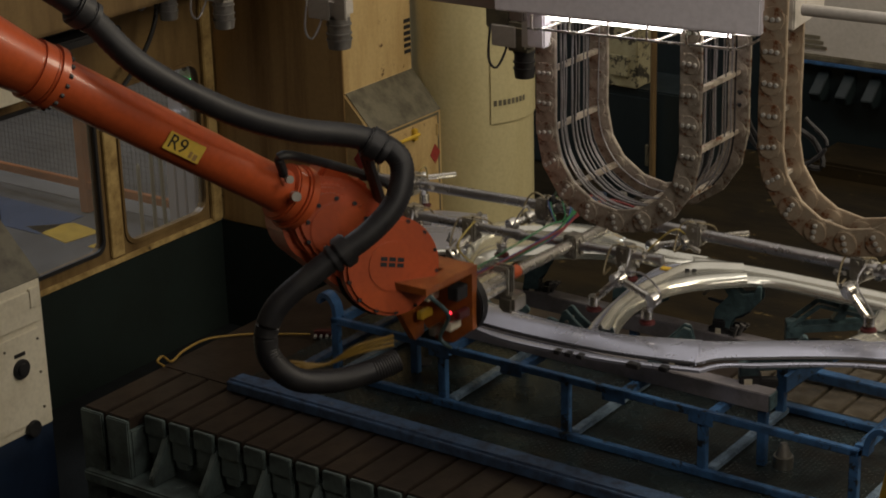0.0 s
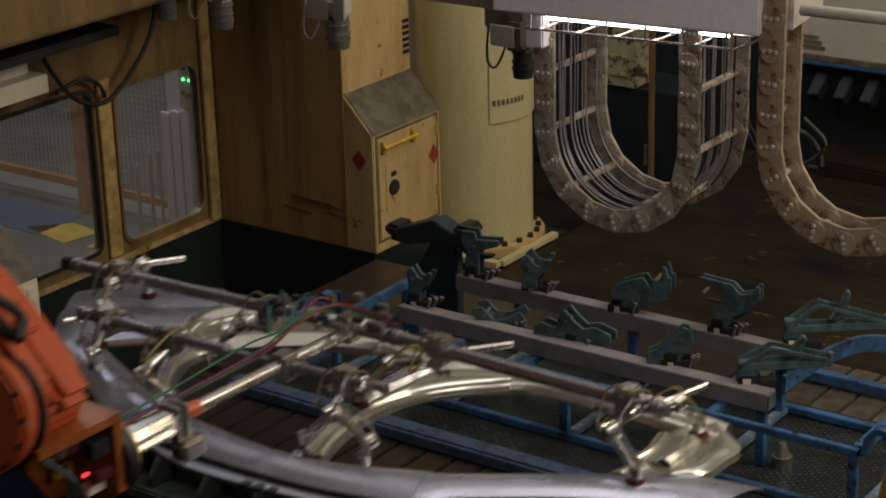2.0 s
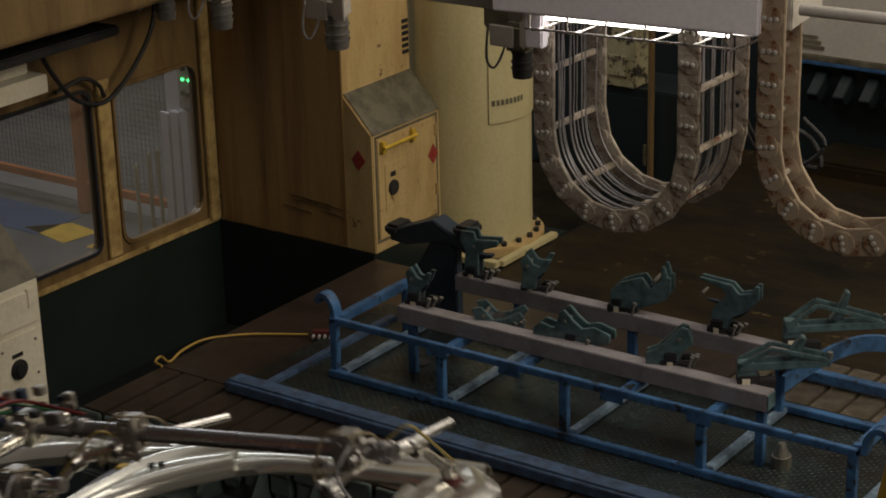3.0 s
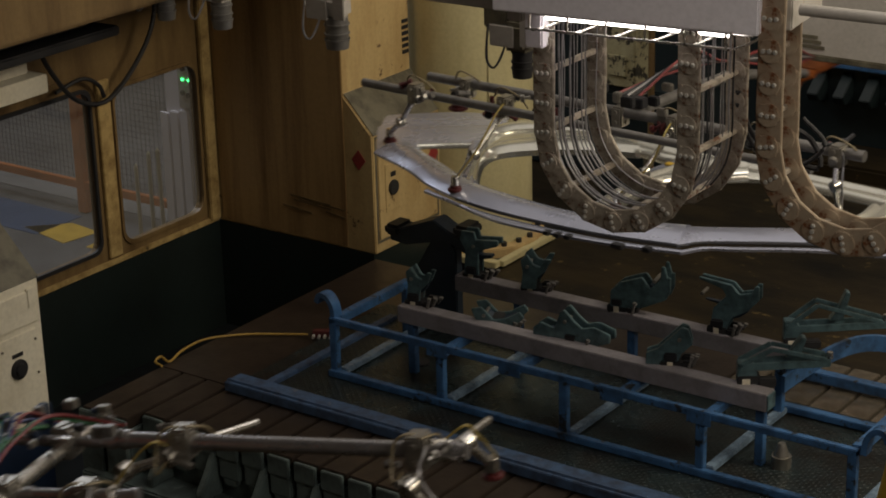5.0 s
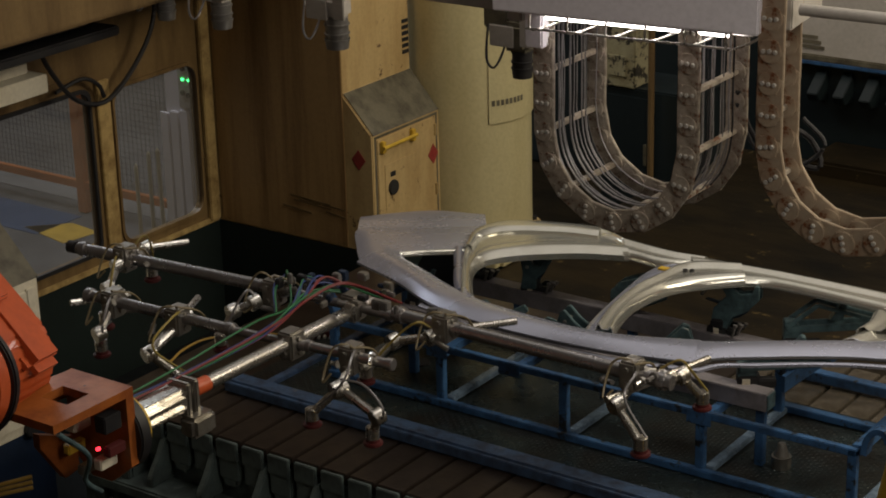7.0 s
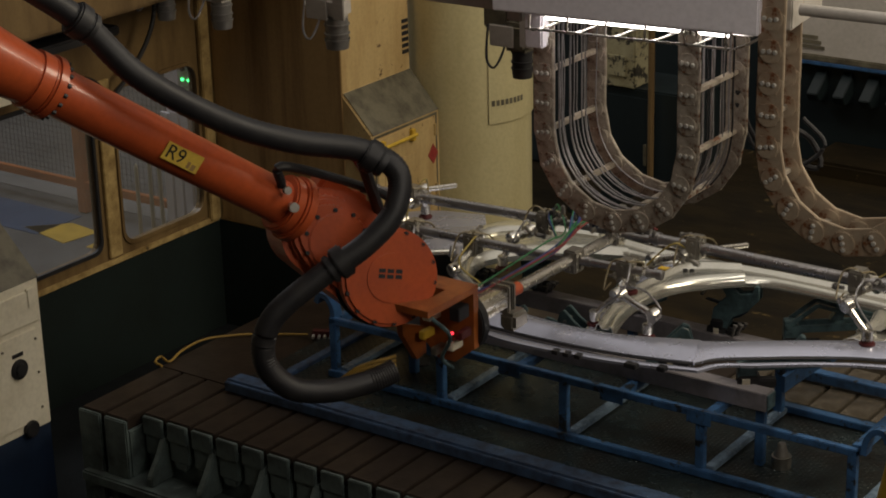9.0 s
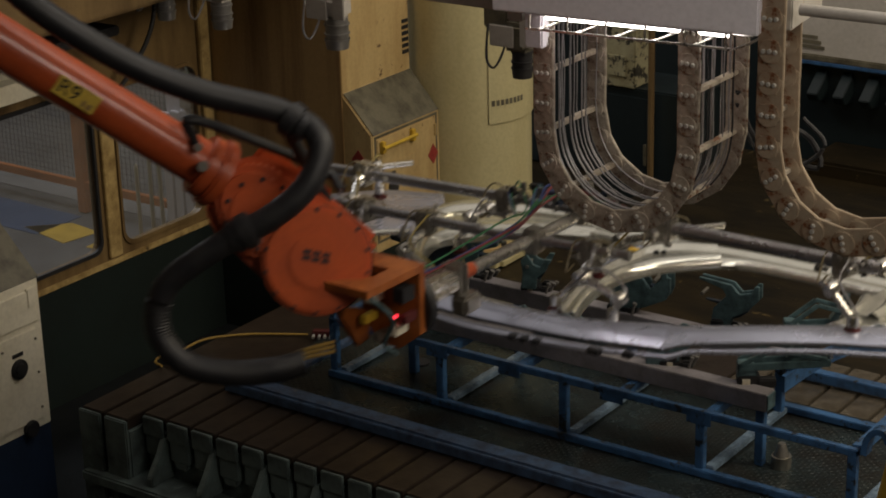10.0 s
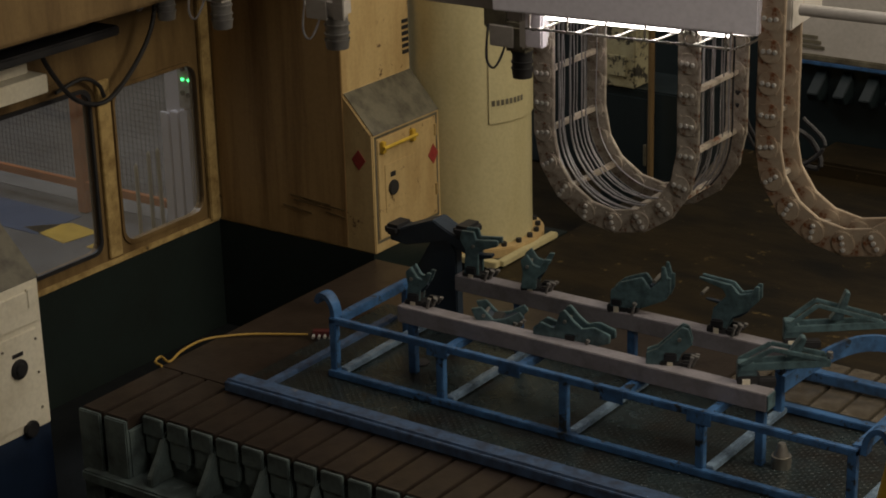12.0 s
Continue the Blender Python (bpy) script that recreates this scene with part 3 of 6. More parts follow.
def fixture_frame():
    t = thing("panel_fixture", "blue painted welded steel panel fixture on the press bed", "fixture")
    xs, s, top = (0.0, 0.645, 1.335, 2.04, 2.754), 0.04, ZB + 0.325
    for x in xs:
        b = bmesh.new()
        box(b, (x - s / 2, -s / 2, ZB + 0.016), (x + s / 2, s / 2, top - 0.004), 0.004)
        part("post", b, BLUE, t)
        b = bmesh.new()
        bar(b, (x + 0.03, s / 2, ZB + 0.035), (x + 0.03, 0.76, ZB + 0.035), 0.045, 0.03)
        part("cross_bar", b, BLUE_SHEEN, t, "wet blue cross bar, highlights painted into its colour")
    for x in (0.64, 1.05, 1.6, 2.04):
        b = bmesh.new()
        box(b, (x - 0.06, -0.03, top - 0.062), (x + 0.06, -0.0255, top + 0.002), 0.002)
        box(b, (x - 0.02, 0.022, ZB + 0.25), (x + 0.02, 0.26, ZB + 0.2885), 0.002)
        part("bar_support", b, BLUE, t)
    for y, z, w in ((0.0, top - 0.018, 0.034), (-0.02, ZB + 0.033, 0.04), (0.79, ZB + 0.036, 0.05)):
        b = bmesh.new()
        bar(b, (-s / 2, y - 0.003, z), (2.754 + s / 2, y - 0.003, z), w, 0.034)
        part("rail", b, BLUE, t)
    for x in (0, 2.754):
        b = bmesh.new()
        bar(b, (x, 0.03, top - 0.025), (x, 0.62, top - 0.025), 0.045, 0.045)
        part("end_rail", b, BLUE, t)
        b = bmesh.new()
        box(b, (x - s / 2, 0.58, ZB + 0.016), (x + s / 2, 0.62, top - 0.05), 0.004)
        part("post", b, BLUE, t)
    for x, f in ((0.0, -1), (2.80, 1)):
        b = bmesh.new()
        pts = [Vector((x, 0.02, top - 0.02)), Vector((x + 0.01 * f, 0.02, top + 0.05)), Vector((x + 0.045 * f, 0.02, top + 0.095)), Vector((x + 0.085 * f, 0.02, top + 0.095)), Vector((x + 0.105 * f, 0.02, top + 0.055))]
        flat_bar(b, smoothed(pts, 14), Vector((0, 1, 0)), 0.06, 0.026)
        part("hook", b, BLUE, t)
    b = bmesh.new()
    bar(b, (-0.36, -0.372, ZB + 0.03), (3.2, -0.376, ZB + 0.03), 0.125, 0.05)
    bar(b, (-0.36, -0.405, ZB + 0.058), (3.2, -0.41, ZB + 0.058), 0.02, 0.012)
    part("base_beam", b, BLUE_WORN, t, "scuffed blue base channel")
    b = bmesh.new()
    bar(b, (-0.2, -0.3, ZB + 0.02), (-0.2, 0.75, ZB + 0.02), 0.05, 0.03)
    part("base_beam", b, BLUE_WORN, t)
    b = bmesh.new()
    bar(b, (1.85, 1.19, ZB + 0.04), (3.2, 1.19, ZB + 0.04), 0.06, 0.05)
    part("outrigger", b, BLUE, t)
    for y0 in (0.18, 0.675):
        bb = bmesh.new()
        box(bb, (0.255, y0, 0.99), (2.26 if y0 < 0.4 else 2.15, y0 + 0.085, 1.075), 0.004)
        rest = thing("support_bar", "ground grey steel bar resting on the blue frame", "bar", "fixture support bars")
        part("beam", bb, STEEL_BAR, rest)
        end = bmesh.new()
        xe = 2.26 if y0 < 0.4 else 2.15
        box(end, (xe, y0 + 0.004, 0.995), (xe + 0.006, y0 + 0.081, 1.07), 0.002)
        part("end_plate", end, CLAMP, rest, "dark painted end plate")
        for x in ((0.3, 2.2) if y0 < 0.4 else (0.6, 1.26, 2.05)):
            b = bmesh.new()
            box(b, (x, y0 + 0.02, ZB + 0.016), (x + 0.04, y0 + 0.06, 0.989), 0.003)
            part("bar_leg", b, BLUE, t)
    b = bmesh.new()
    arc = smoothed([Vector(p) for p in ((2.13, 0.62, 0.93), (2.18, 0.9, 0.96), (2.27, 1.12, 0.98), (2.4, 1.24, 0.96), (2.55, 1.28, 0.88))], 14)
    flat_bar(b, arc, Vector((0, 0, 1)), 0.08, 0.02)
    part("curved_arm", b, BLUE, t, "curved blue flat arm")
    b = bmesh.new()
    rod(b, (2.31, 0.25, ZB + 0.014), (2.31, 0.25, ZB + 0.07), 0.045, 20)
    rod(b, (2.31, 0.25, ZB + 0.07), (2.31, 0.25, ZB + 0.13), 0.036, 16, 0.016)
    part("locating_pin", b, TOOL, t, "oily steel locating pin")


def clamp(name, label, at, outline, wide, turn):
    """A bolted fixture clamp: black foot with a white tag, green jaw plates."""
    t = thing(name, label, "clamp", "fixture clamps", pose(*at, 0, 0, turn))
    b = bmesh.new()
    box(b, (-0.05, -0.04, 0), (0.05, 0.04, 0.045), 0.006)
    box(b, (-0.028, -0.05, 0.045), (0.03, 0.05, 0.085), 0.006)
    box(b, (0.05, -0.05, 0.012), (0.1, -0.015, 0.05), 0.008)
    box(b, (0.05, 0.01, 0.02), (0.115, 0.045, 0.06), 0.008)
    foot = part("foot", b, BLACK, t, "black oily foot block")
    b = bmesh.new()
    box(b, (-0.014, -0.044, 0.004), (0.012, -0.0405, 0.042))
    part("tag", b, WHITE, foot, "white paper tag")
    for k in range(4):
        b = bmesh.new()
        rod(b, (0.085 + 0.014 * (k % 2), -0.06 + 0.032 * k, 0.02), (0.1 + 0.02 * (k % 2), -0.062 + 0.032 * k, 0.075 - 0.008 * k), 0.007, 8)
        disc(b, (0.1 + 0.02 * (k % 2), -0.062 + 0.032 * k, 0.075 - 0.008 * k), (0.2, 0, 1), 0.011, 0.01, 6)
        part("bolt", b, SENSOR, foot)
    for f in (-1, 1):
        b = bmesh.new()
        prism(b, outline, f * wide / 2 - 0.009, f * wide / 2 + 0.009, "y", 0.003)
        part("jaw", b, CLAMP, t)
    b = bmesh.new()
    low = [(u * 0.72, 0.03 + v * 0.5) for u, v in outline]
    prism(b, low, -wide / 2 + 0.01, wide / 2 - 0.01, "y", 0.002)
    part("core", b, CLAMP_DARK, t, "dark core block")
    top = max(outline, key=lambda q: q[1])
    b = bmesh.new()
    rod(b, (top[0] * 0.8, -wide / 2 - 0.016, top[1] * 0.72), (top[0] * 0.8, wide / 2 + 0.016, top[1] * 0.72), 0.009, 10)
    part("pivot_pin", b, TOOL, t)
    return t


def clamps():
    lab = "dark green bolted fixture clamp on the steel bar"
    claw = [(-0.04, 0.04), (0.03, 0.04), (0.035, 0.1), (0.075, 0.14), (0.1, 0.2), (0.075, 0.2), (0.05, 0.16), (0.02, 0.17), (-0.01, 0.22), (-0.04, 0.19), (-0.03, 0.12)]
    hook = [(-0.03, 0.03), (0.04, 0.03), (0.07, 0.12), (0.14, 0.17), (0.19, 0.24), (0.19, 0.32), (0.17, 0.32), (0.16, 0.28), (0.1, 0.26), (0.06, 0.31), (-0.09, 0.33), (-0.09, 0.32), (0.02, 0.28), (0.04, 0.24), (-0.02, 0.16), (-0.03, 0.08)]
    tall = [(-0.04, 0.04), (0.04, 0.04), (0.04, 0.17), (0.15, 0.21), (0.15, 0.24), (0.03, 0.23), (0.02, 0.27), (-0.05, 0.27), (-0.06, 0.22), (-0.03, 0.17)]
    low = [(-0.19, 0.0), (-0.02, 0.02), (0.1, 0.03), (0.2, 0.07), (0.2, 0.11), (0.12, 0.135), (0.06, 0.12), (0.02, 0.15), (-0.03, 0.2), (-0.05, 0.19), (-0.08, 0.1), (-0.15, 0.12), (-0.19, 0.09)]
    cup = [(-0.1, 0.08), (-0.03, 0.02), (0.06, 0.02), (0.14, 0.1), (0.12, 0.13), (0.05, 0.09), (-0.01, 0.08), (-0.07, 0.14), (-0.12, 0.13)]
    basket = [(-0.03, 0.05), (0.05, 0.05), (0.14, 0.07), (0.25, 0.14), (0.27, 0.2), (0.27, 0.29), (0.255, 0.29), (0.24, 0.36), (0.225, 0.36), (0.22, 0.27), (0.17, 0.2), (0.13, 0.27), (0.1, 0.26), (0.02, 0.22), (-0.03, 0.16)]
    sail = [(-0.11, 0.0), (0.03, 0.03), (0.05, 0.08), (0.1, 0.13), (0.08, 0.2), (0.05, 0.21), (-0.01, 0.15), (-0.06, 0.1), (-0.11, 0.08)]
    for at, o, w, turn in (((0.31, 0.27, 1.05), claw, 0.05, 10), ((0.76, 0.32, 1.0), cup, 0.1, 20), ((1.2, 0.3, 1.02), low, 0.07, 8), ((1.73, 0.28, 1.05), sail, 0.05, 25)):
        clamp("fixture_clamp", lab, at, o, w, turn)
    clamp("fixture_clamp", "dark green fixture clamp holding a flat rest", (0.34, 0.73, 1.05), tall, 0.06, 10)
    clamp("fixture_clamp", lab, (0.69, 0.73, 1.05), [(u * 1.1, v) for u, v in claw], 0.1, 20)
    clamp("fixture_clamp", "dark green basket-shaped fixture clamp with horn", (1.2, 0.72, 1.06), [(u, v * 0.76) for u, v in basket], 0.07, 12)
    clamp("fixture_clamp", "green fixture clamp with curved claw", (1.74, 0.73, 1.06), [(u * 1.05, v * 0.85) for u, v in hook], 0.045, 8)
    for x, y, s in ((2.12, 0.28, 0.85), (2.1, 0.78, 1.0)):
        t = thing("fixture_clamp", "pale green fixture clamp with long triangular rest arm", "clamp", "fixture clamps", pose(x, y, 1.05, 0, 0, 33))
        b = bmesh.new()
        box(b, (-0.05, -0.04, 0), (0.05, 0.04, 0.06), 0.006)
        box(b, (0.04, -0.05, 0.01), (0.12, 0.0, 0.05), 0.006)
        foot = part("foot", b, BLACK, t, "black foot block")
        b = bmesh.new()
        box(b, (-0.03, -0.045, 0.01), (0.005, -0.0415, 0.05))
        part("tag", b, WHITE, foot, "white paper tag")
        b = bmesh.new()
        prism(b, [(-0.05, 0.05), (0.04, 0.05), (0.03, 0.1), (0.0, 0.14 * s), (-0.05, 0.14 * s)], -0.03, 0.03, "y", 0.004)
        part("jaw", b, CLAMP, t)
        for yy in (-0.03, 0.04):
            b = bmesh.new()
            bar(b, (-0.04, yy, 0.1), (0.42 * s, yy, 0.12), 0.012, 0.035, 0.003)
            bar(b, (-0.04, yy, 0.11), (0.1, yy, 0.22 * s), 0.012, 0.022, 0.003)
            bar(b, (0.1, yy, 0.22 * s), (0.4 * s, yy, 0.135), 0.012, 0.02, 0.003)
            part("arm", b, CLAMP, t)
        b = bmesh.new()
        prism(b, [(0.16, 0.14), (0.22, 0.14), (0.25, 0.27 * s), (0.23, 0.28 * s), (0.2, 0.2)], -0.02, 0.03, "y", 0.003)
        part("fin", b, CLAMP, t)
        b = bmesh.new()
        disc(b, (0.42 * s, 0.0, 0.145), (0, 0, 1), 0.014, 0.03, 10)
        part("rest_pin", b, CHROME, t)
    # the tall dark rest at the end of the fixture
    t = thing("panel_rest", "tall dark blue panel rest with black pads", "stand", at=pose(0.0, 0.8, ZB - 0.04))
    b = bmesh.new()
    prism(b, [(-0.06, 0.04), (0.2, 0.04), (0.2, 0.5), (0.14, 0.6), (0.06, 0.56), (-0.06, 0.36)], -0.03, 0.03, "y", 0.006)
    part("upright", b, CLAMP_DARK, t)
    b = bmesh.new()
    prism(b, [(-0.2, 0.5), (-0.1, 0.49), (0.16, 0.56), (0.3, 0.5), (0.3, 0.57), (0.16, 0.62), (0.08, 0.66), (-0.02, 0.62), (-0.2, 0.55)], -0.06, 0.06, "y", 0.006)
    part("cross_arm", b, CLAMP_DARK, t)
    for u, z in ((-0.18, 0.53), (0.26, 0.6)):
        b = bmesh.new()
        box(b, (u - 0.05, -0.08, z), (u + 0.05, 0.07, z + 0.06), 0.018)
        part("pad", b, BLACK, t, "black rubber pad")


def cable_chain(x0, x1, zc, y0, top, name_label, lw=0.047, bright=17, w=0.4, steel=CHAIN):
    """A hanging energy chain: bolted steel links, rungs and cables, in a U."""
    r, xc = (x1 - x0) / 2, (x0 + x1) / 2
    t = thing("energy_chain", name_label, "energy chain", "hanging energy chains")
    zb = zc
    st = 0.122
    m = int((top - zb) / st)
    path = [(x0, zb + (m - i) * st) for i in range(m)]
    n = round(math.pi * r / st)
    path += [(xc - r * math.cos(math.pi * k / n), zb - r * math.sin(math.pi * k / n)) for k in range(n + 1)]
    path += [(x1, zb + st * (i + 1)) for i in range(m)]
    link = bmesh.new()
    prism(link, [(-0.078, -lw), (0.078, -lw), (0.09, -lw * 0.6), (0.09, lw * 0.6), (0.078, lw), (-0.078, lw), (-0.09, lw * 0.6), (-0.09, -lw * 0.6)], -0.008, 0.008, "y", 0.003)
    for u in (-0.035, 0, 0.035):
        for s in (-0.026, 0.026):
            disc(link, (s, -0.009, u * 0.8), (0, 1, 0), 0.004, 0.006, 6)
    link = mesh("link_plate", link, steel)
    knuckle = bmesh.new()
    disc(knuckle, (0, 0, 0), (0, 1, 0), lw * 0.86, 0.008, 24, 0.002)
    bolts = bmesh.new()
    disc(bolts, (0, 0, 0), (0, 1, 0), 0.0085, 0.012, 10, 0.002)
    bolts = mesh("bolt", bolts, BOLT_STEEL)
    knuckle = mesh("knuckle", knuckle, steel)
    for k, ((ax, az), (bx, bz)) in enumerate(zip(path, path[1:])):
        a = math.atan2(bz - az, bx - ax)
        for y in (y0, y0 + w):
            ob = new("link_plate", link)
            ob.parent = t
            ob.matrix_basis = Matrix.Translation(((ax + bx) / 2, y + 0.003 * (k % 2), (az + bz) / 2)) @ Matrix.Rotation(-a, 4, "Y")
            ob = new("knuckle", knuckle)
            ob.parent = t
            ob.matrix_basis = Matrix.Translation((ax, y - 0.01, az)) @ Matrix.Rotation(-a + math.pi / 2, 4, "Y")
            if y == y0:
                for u in (-0.024, 0, 0.024):
                    head = new("bolt", bolts)
                    head.parent, head.location = ob, (u, -0.009, random.uniform(-0.002, 0.002))
    for k in range(1, len(path), 2):
        b = bmesh.new()
        x, z = path[k]
        bar(b, (x, y0 - 0.004, z), (x, y0 + w, z), 0.026, 0.02, 0.003)
        part("rung", b, CHAIN, t, "worn steel rung")
    n = 14 if w > 0.3 else 5
    for k in range(n):
        b = bmesh.new()
        y = y0 + 0.03 + k * (w - 0.06) / (n - 1)
        off = random.uniform(-0.012, 0.03)
        pts = []
        for i, (x, z) in enumerate(path):
            d = Vector((xc - x, 0, zb - z))
            d = (d.normalized() if z < zb else Vector(((1 if x < xc else -1), 0, 0))) * off
            pts.append(Vector((x, y + random.uniform(-0.004, 0.004), z)) + d)
        tube(b, smoothed(pts, 60), random.choice((0.0032, 0.004, 0.0048)), 8)
        part("cable", b, CABLE if k < bright and k % 6 else BLACK, t)
    return t


def overhead():
    # light housing over the chains, with wire guard and tubes
    t = thing("light_housing", "light grey steel housing with guarded fluorescent lamp beneath", "lamp housing")
    q = Matrix.Translation((1.49, -0.77, 2.9)) @ Matrix.Rotation(math.atan2(0.13, 1.08), 4, "Z")
    b = bmesh.new()
    box(b, (0, 0, 0), (1.09, 0.5, 1.0), 0.006, q)
    part("housing", b, GREY, t)
    b = bmesh.new()
    box(b, (0.17, 0.03, -0.012), (0.98, 0.2, -0.001), 0.003, q)
    part("reflector", b, GREY, t)
    for y in (0.07, 0.15):
        b = bmesh.new()
        rod(b, q @ Vector((0.2, y, -0.025)), q @ Vector((0.95, y, -0.025)), 0.008, 12)
        part("lamp_tube", b, TUBE_GLOW, t, "lit fluorescent tube")
    for y in (-0.01, 0.2):
        b = bmesh.new()
        rod(b, q @ Vector((0.15, y, -0.055)), q @ Vector((1.0, y, -0.055)), 0.005, 8)
        part("guard_wire", b, CHROME, t)
    for k in range(6):
        b = bmesh.new()
        u = 0.17 + k * 0.16
        tube(b, smoothed([q @ Vector(p) for p in ((u, -0.01, 0.0), (u, -0.012, -0.05), (u + 0.02, 0.02, -0.062), (u + 0.06, 0.2, -0.055), (u + 0.06, 0.21, 0.0))], 12), 0.005, 8)
        part("guard_wire", b, CHROME, t)
    b = bmesh.new()
    box(b, (1.092, 0.05, 0.02), (1.2, 0.4, 1.0), 0.006, q)
    part("end_bracket", b, GREY_DIM, t)
    b = bmesh.new()
    box(b, (0.66, -0.45, 2.81), (1.36, -0.25, 3.4), 0.006)
    box(b, (1.36, -0.47, 2.78), (1.43, -0.22, 3.4), 0.006)
    solo("overhead_beam", b, GREY_DIM, "grey painted steel beam overhead", "beam")
    b = bmesh.new()
    rod(b, (2.72, -0.6, 3.01), (4.2, -0.6, 3.03), 0.022, 12)
    solo("overhead_pipe", b, GREY_DIM, "grey pipe running overhead", "pipe")
    b = bmesh.new()
    box(b, (1.57, -0.66, 2.74), (1.65, -0.56, 3.3), 0.006)
    solo("hanger_bracket", b, GREY, "pale bracket holding the chain end", "bracket")
    # hanging sensors
    for i, (x, y, z, s) in enumerate(((-1.26, 0.3, 2.31, 0.9), (-0.88, 0.3, 2.31, 1.0), (-0.14, 0.3, 2.30, 1.1), (0.93, 0.3, 2.3, 0.9))):
        t = thing("overhead_camera_unit", "grey cylindrical sensor hanging from a cast bracket", "sensor", "hanging sensors", pose(x, y, z))
        b = bmesh.new()
        rod(b, (0, 0, 0.0), (0, 0, 0.05), 0.05 * s, 24, 0.056 * s)
        rod(b, (0, 0, 0.05), (0, 0, 0.14 * s), 0.052 * s, 24)
        part("barrel", b, BLACK if i == 3 else SENSOR, t, "dark ribbed barrel")
        for z in (0.045, 0.075, 0.12):
            b = bmesh.new()
            disc(b, (0, 0, z), (0, 0, 1), 0.058 * s, 0.01, 24, 0.002)
            part("ring", b, BLACK if i == 3 else SENSOR, t)
        b = bmesh.new()
        box(b, (-0.13, -0.075, 0.15), (0.0, -0.065, 0.25), 0.004)
        box(b, (0.03, -0.07, 0.16), (0.1, -0.055, 0.3), 0.004)
        part("plate", b, GREY_DIM, t, "pale grey mounting plate")
        b = bmesh.new()
        box(b, (-0.08, -0.06, 0.14 * s), (0.06, 0.06, 0.26), 0.02)
        box(b, (-0.2, -0.03, 0.2), (-0.05, 0.09, 0.34), 0.02)
        rod(b, (0, 0, 0.26), (0, 0, 6.69 if x > -1.2 else 0.6), 0.03)
        part("mount", b, GREASY if i in (0, 3) else GREY_DIM, t, "" if i in (0, 3) else "pale cast mounting bracket")
        b = bmesh.new()
        tube(b, smoothed([Vector(p) for p in ((-0.15, -0.05, 0.24), (-0.13, -0.1, 0.1), (-0.08, -0.11, 0.06), (-0.05, -0.07, 0.15), (-0.06, -0.05, 0.25))], 16), 0.006, 6)
        part("lead", b, BLACK if i == 3 else CABLE, t)
    # duct and hanging cables by the windows
    b = bmesh.new()
    box(b, (-1.95, -2.5, 1.93), (-1.8, -0.06, 2.03), 0.006)
    box(b, (-1.95, -2.5, 2.03), (-1.9, -0.1, 2.09), 0.006)
    solo("cable_duct", b, WHITE, "pale cable duct along the guard wall", "duct")
    b = bmesh.new()
    tube(b, smoothed([Vector((-1.95, y, z)) for y, z in ((-0.2, 2.35), (0.0, 2.2), (0.08, 2.02), (0.25, 1.8), (0.45, 1.72), (0.62, 1.78), (0.82, 1.95), (0.92, 2.12), (0.93, 2.3))], 40), 0.014, 8)
    solo("hanging_cable", b, BLACK, "black cable drooping across the windows", "cable")
    b = bmesh.new()
    tube(b, smoothed([Vector((-2.03, y, z)) for y, z in ((0.2, 1.83), (0.4, 1.86), (0.52, 1.8), (0.56, 1.72))], 30), 0.012, 8)
    solo("window_cable", b, BLACK, "black cable along the window edge", "cable")
    b = bmesh.new()
    box(b, (-2.0, -0.9, 2.22), (-1.5, 0.2, 2.27), 0.01)
    box(b, (-1.9, -0.8, 2.28), (-1.6, 0.1, 2.5), 0.02)
    solo("overhead_tray", b, BLACK, "dark oily tray under the press crown", "tray")
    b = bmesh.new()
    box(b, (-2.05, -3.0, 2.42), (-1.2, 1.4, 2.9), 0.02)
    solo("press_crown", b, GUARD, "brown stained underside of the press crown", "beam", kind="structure")


